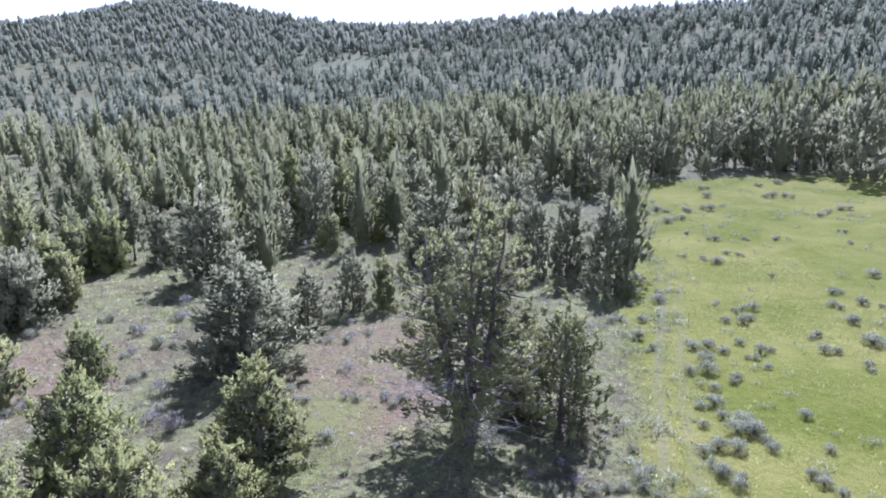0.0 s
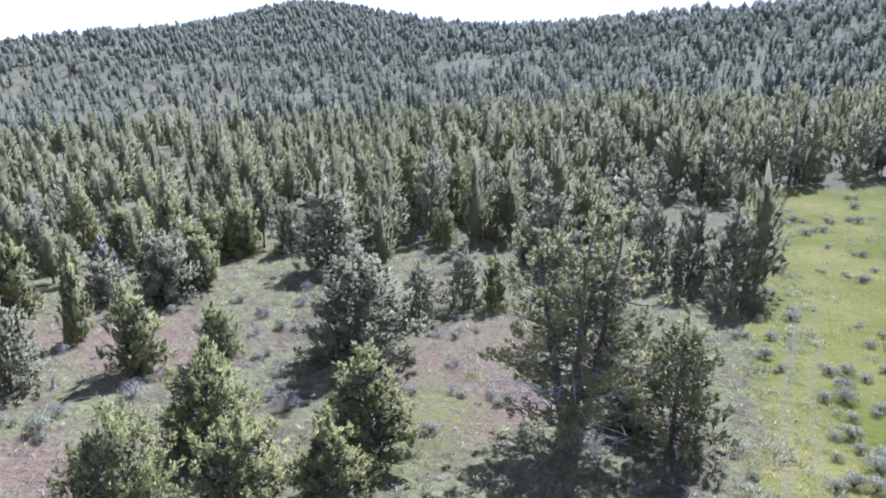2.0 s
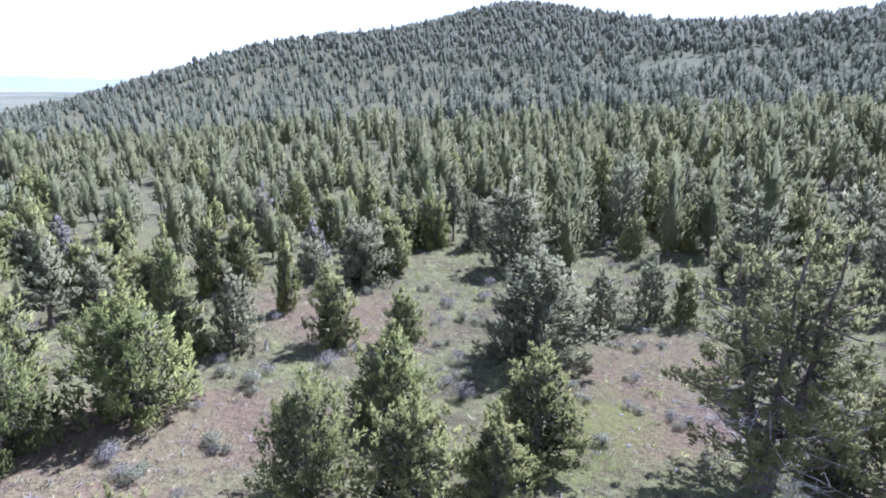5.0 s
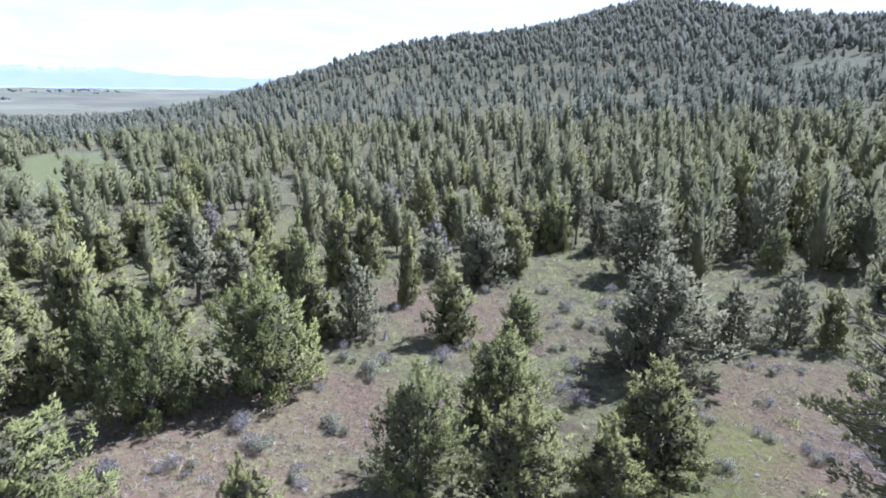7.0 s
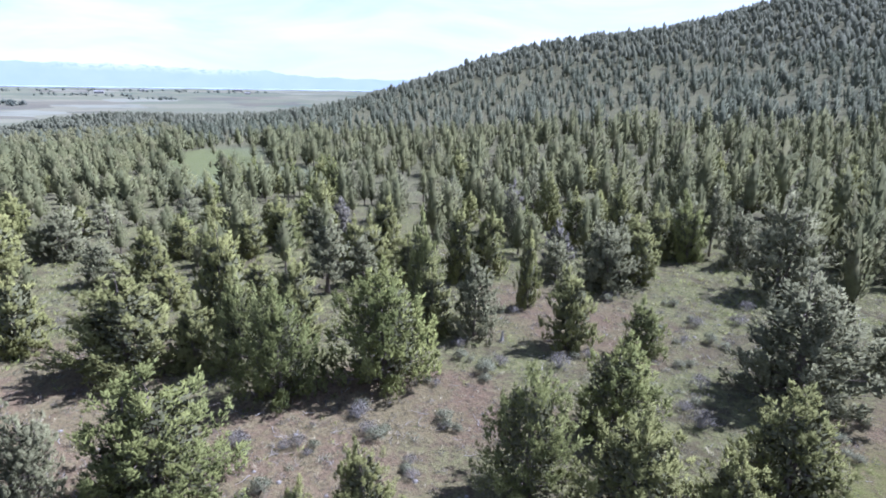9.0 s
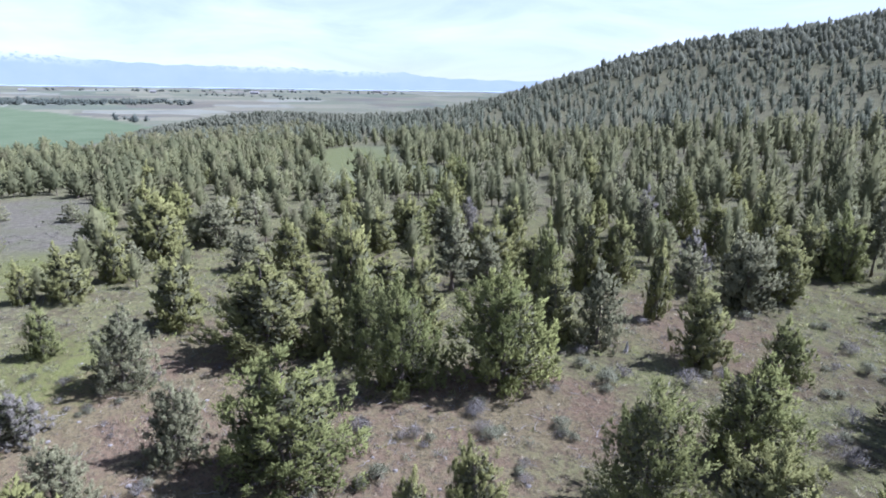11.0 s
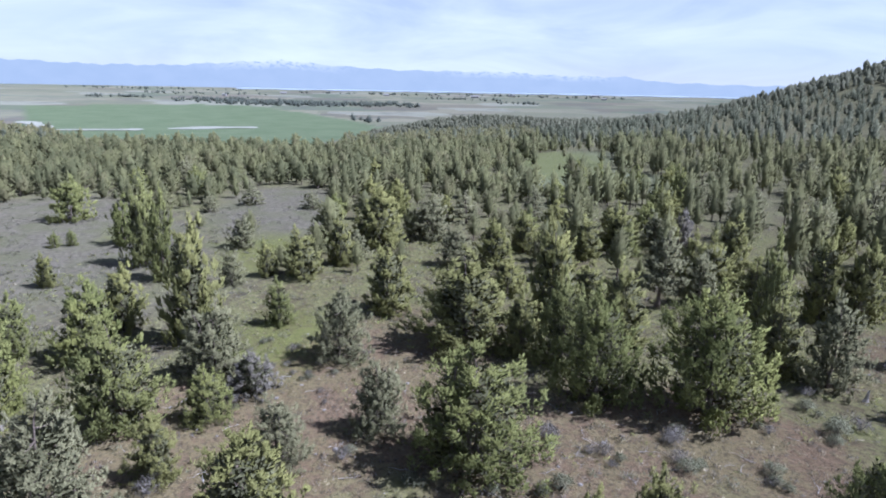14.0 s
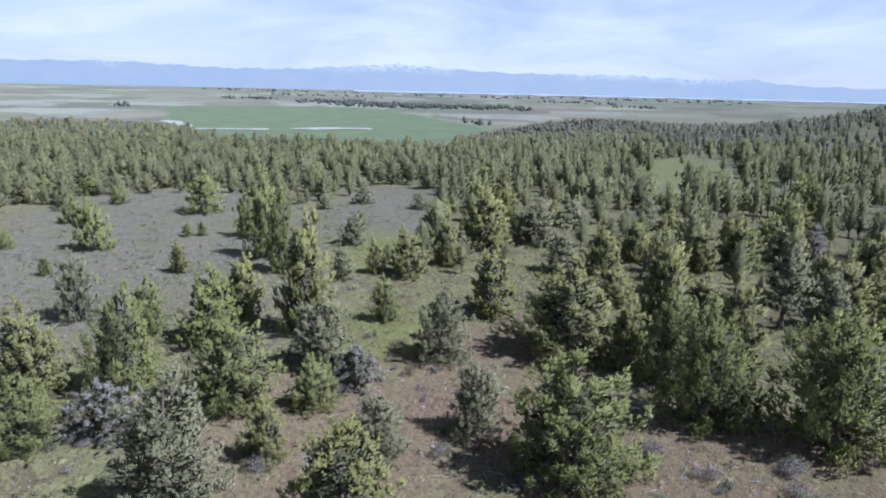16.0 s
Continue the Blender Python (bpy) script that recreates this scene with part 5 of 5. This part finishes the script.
x, y, g = scatter(8200, 19, 130, -44, 132, 51, shrub_cover)
tufts("sagebrush_cover", "low grey sagebrush scattered over the dry ground", "shrubs", x, y, g.uniform(0.35, 1.0, len(x)), 32, 0.16, 0.065, 0.25, SAGE_LEAF, 52)
x, y, g = scatter(5200, 19, 62, -20, 132, 71, lambda a, b: (1 - meadow_mask(a, b)) * np.clip(0.6 + 0.5 * wobble(a, b, 4), 0.1, 1))
tufts("small_brush", "small grey-brown shrubs dotting the rangeland", "shrubs", x, y, g.uniform(0.25, 0.75, len(x)), 26, 0.17, 0.06, 0.25, SAGE_DRY, 72)
x, y, g = scatter(2400, 24, 100, -44, 2, 63, lambda a, b: shrub_cover(a, b) * np.where(meadow_mask(a, b) > 0.3, 1.0, 0.3))
tufts("meadow_sagebrush", "small silvery sagebrush dotting the green meadow", "shrubs", x, y, g.uniform(0.5, 1.5, len(x)), 46, 0.15, 0.06, 0.24, SAGE_LEAF, 64)
x, y, g = scatter(9500, 19, 95, -40, 132, 53, lambda a, b: (1 - meadow_mask(a, b)) * np.clip(0.5 + 0.5 * wobble(a, b, 5), 0, 1))
tufts("dry_brush", "brownish dead brush and twigs on bare soil", "shrubs", x, y, g.uniform(0.2, 0.65, len(x)), 24, 0.34, 0.055, 0.22, SAGE_DRY, 54)
x, y, g = scatter(3000, 18, 70, -20, 132, 61, lambda a, b: (1 - meadow_mask(a, b)) * np.clip(0.35 + 0.7 * wobble(a, b, 6), 0.05, 1))
tufts("twig_litter", "bleached twigs and bark littering the dry soil", "litter", x, y, g.uniform(0.4, 1.3, len(x)), 4, 0.34, 0.028, 0.25, BARK_DEAD, 62, 0.15)
x, y, g = scatter(9000, 18, 75, -40, 132, 55, lambda a, b: (1 - meadow_mask(a, b)) * np.clip(0.45 + 0.6 * wobble(a, b, 8), 0, 1) * (1 - 0.7 * soil_mask(a, b)))
tufts("bunch_grass", "short tufts of green and straw bunch grass", "grass", x, y, g.uniform(0.7, 1.9, len(x)), 9, 0.17, 0.045, 0.09, GRASS_BLADE, 56)
x, y, g = scatter(5000, 18, 70, -40, 132, 57, lambda a, b: 1 - 0.9 * meadow_mask(a, b))
tufts("straw_grass", "dry straw-coloured grass tufts", "grass", x, y, g.uniform(0.6, 1.4, len(x)), 6, 0.17, 0.03, 0.07, STRAW_BLADE, 58)
x, y, g = scatter(9000, 20, 75, -42, 6, 59, lambda a, b: meadow_mask(a, b) * np.clip(0.5 + 0.6 * wobble(a, b, 4), 0, 1))
tufts("meadow_grass", "fresh bright green meadow grass", "grass", x, y, g.uniform(0.8, 1.6, len(x)), 7, 0.13, 0.03, 0.12, GRASS_BLADE, 60)


# ---------------------------------------------------------------- fallen branches and stones
def dead_branch(x, y, length, turn, seed):
    g = np.random.default_rng(seed)
    p = np.stack([np.linspace(0, length, 6), g.normal(0, 0.06, 6).cumsum() * length, 0.05 + np.abs(g.normal(0, 0.05, 6))], 1)
    pieces = [tube(p, length * np.array([0.018, 0.017, 0.014, 0.011, 0.008, 0.003]), 5, 0.1, g)]
    for i in range(1, 6):
        a = p[i] * 0.6 + p[i - 1] * 0.4
        q = a + np.array([0.22, g.choice([-1, 1]) * g.uniform(0.1, 0.3), g.uniform(0.0, 0.22)]) * length
        pieces.append(tube([a, (a + q) / 2 + g.normal(0, 0.03, 3) * length, q], length * np.array([0.009, 0.006, 0.002]), 4))
    ob = mesh_object("dead_branch", *join(pieces), BARK_DEAD)
    ob.matrix_basis = pose(x, y, float(ground_z(x, y)), 0, 0, turn)
    tagged(ob, "bleached dead juniper branch lying on the soil", "branch", "fallen branches")


dead_branch(-28.4, 11.8, 1.12, 30, 400)
dead_branch(-26.8, 14.2, 1.05, 85, 401)
dead_branch(-26.6, 11.2, 0.84, 288, 402)
dead_branch(-25.3, 19.8, 1.12, 209, 403)
dead_branch(-27.3, 22.8, 0.84, 33, 404)
dead_branch(-24.5, 18.6, 0.84, 155, 405)
dead_branch(-30.2, 33.8, 0.84, 172, 406)
dead_branch(-23.5, 13.4, 0.91, 57, 407)
dead_branch(-29.2, 14.6, 0.70, 264, 408)
dead_branch(-24.7, 5.6, 1.26, 40, 409)
dead_branch(-27.3, 7.4, 0.84, 140, 410)
dead_branch(-24.1, 12.8, 0.98, 186, 411)
dead_branch(-26.7, 10.8, 0.77, 155, 412)
dead_branch(-27.4, 12.4, 0.84, 211, 413)
dead_branch(-25.0, 15.5, 0.70, 265, 414)
dead_branch(-25.3, 20.2, 0.70, 344, 415)
dead_branch(-26.7, 9.0, 0.70, 102, 416)
dead_branch(-31.6, 31.5, 0.84, 233, 417)
dead_branch(-26.3, 2.5, 1.12, 250, 418)
dead_branch(-31.0, 11.8, 0.84, 105, 419)
dead_branch(-29.3, 12.1, 0.84, 0, 420)
dead_branch(-28.1, 16.5, 0.84, 350, 421)
dead_branch(-35.1, -3.2, 0.70, 107, 422)
dead_branch(-26.0, 5.5, 0.91, 113, 423)
dead_branch(-3.4, 36.9, 1.54, 321, 424)
dead_branch(-2.4, 35.5, 1.40, 210, 425)
dead_branch(-0.2, 35.6, 1.40, 169, 426)
dead_branch(-7.2, 39.8, 0.84, 278, 427)
dead_branch(-5.1, 35.0, 0.70, 10, 428)
dead_branch(3.5, 48.7, 0.98, 254, 429)
branch_rng = np.random.default_rng(83)
n_branch = 0
while n_branch < 46:
    a, d = radians(branch_rng.uniform(18, 112)), branch_rng.uniform(23, 46)
    x, y = -math.sin(a) * d, math.cos(a) * d
    if branch_rng.random() < 0.1 + float(soil_mask(np.array([x]), np.array([y]))[0]):
        dead_branch(round(x, 2), round(y, 2), float(branch_rng.uniform(0.45, 1.2)), float(branch_rng.uniform(0, 360)), 500 + n_branch)
        n_branch += 1


def weathered_stump(x, y, height, seed):
    """A bleached snag: flared foot, split and jagged top."""
    g = np.random.default_rng(seed)
    zs = np.array([-0.05, 0.06, 0.3, 0.7, 1.0]) * height
    v, f = tube(np.stack([0.06 * zs, 0.02 * zs, zs], 1), height * np.array([0.26, 0.19, 0.13, 0.11, 0.07]), 8, 0.2, g)
    v[-8:, 2] += g.uniform(-0.25, 0.2, 8) * height
    ob = mesh_object("tree_stump", v, f, BARK_DEAD)
    ob.matrix_basis = pose(x, y, float(ground_z(x, y)), 0, 0, 40)
    tagged(ob, "short bleached tree stump standing on bare soil", "stump")


weathered_stump(-30.6, 30.6, 0.75, 611)

stone_rng = np.random.default_rng(91)
stones = []
for i in range(4):
    bm = bmesh.new()
    bmesh.ops.create_icosphere(bm, subdivisions=2, radius=0.5)
    for v in bm.verts:
        v.co *= 1 + 0.25 * noise.noise(v.co * 2.2 + Vector((i * 7, 0, 0)))
        v.co.z *= 0.6
    data = bpy.data.meshes.new("stone")
    bm.to_mesh(data)
    bm.free()
    data.materials.append(ROCK)
    stones.append(data)
n_stone = 0
while n_stone < 120:
    a, d = radians(stone_rng.uniform(-5, 125)), stone_rng.uniform(20, 60)
    x, y = -math.sin(a) * d, math.cos(a) * d
    if stone_rng.random() > 0.15 + 0.85 * float(soil_mask(np.array([x]), np.array([y]))[0]) or meadow_mask(np.array([x]), np.array([y]))[0] > 0.2:
        continue
    ob = new("stone", stones[int(stone_rng.integers(4))])
    s = stone_rng.uniform(0.10, 0.30)
    ob.matrix_basis = Matrix.LocRotScale((x, y, float(ground_z(x, y)) + 0.03 * s), Euler((0, 0, stone_rng.uniform(0, 6.28))), (s, s, s))
    tagged(ob, "small pale stone half sunk in the soil", "stone", "loose stones")
    n_stone += 1
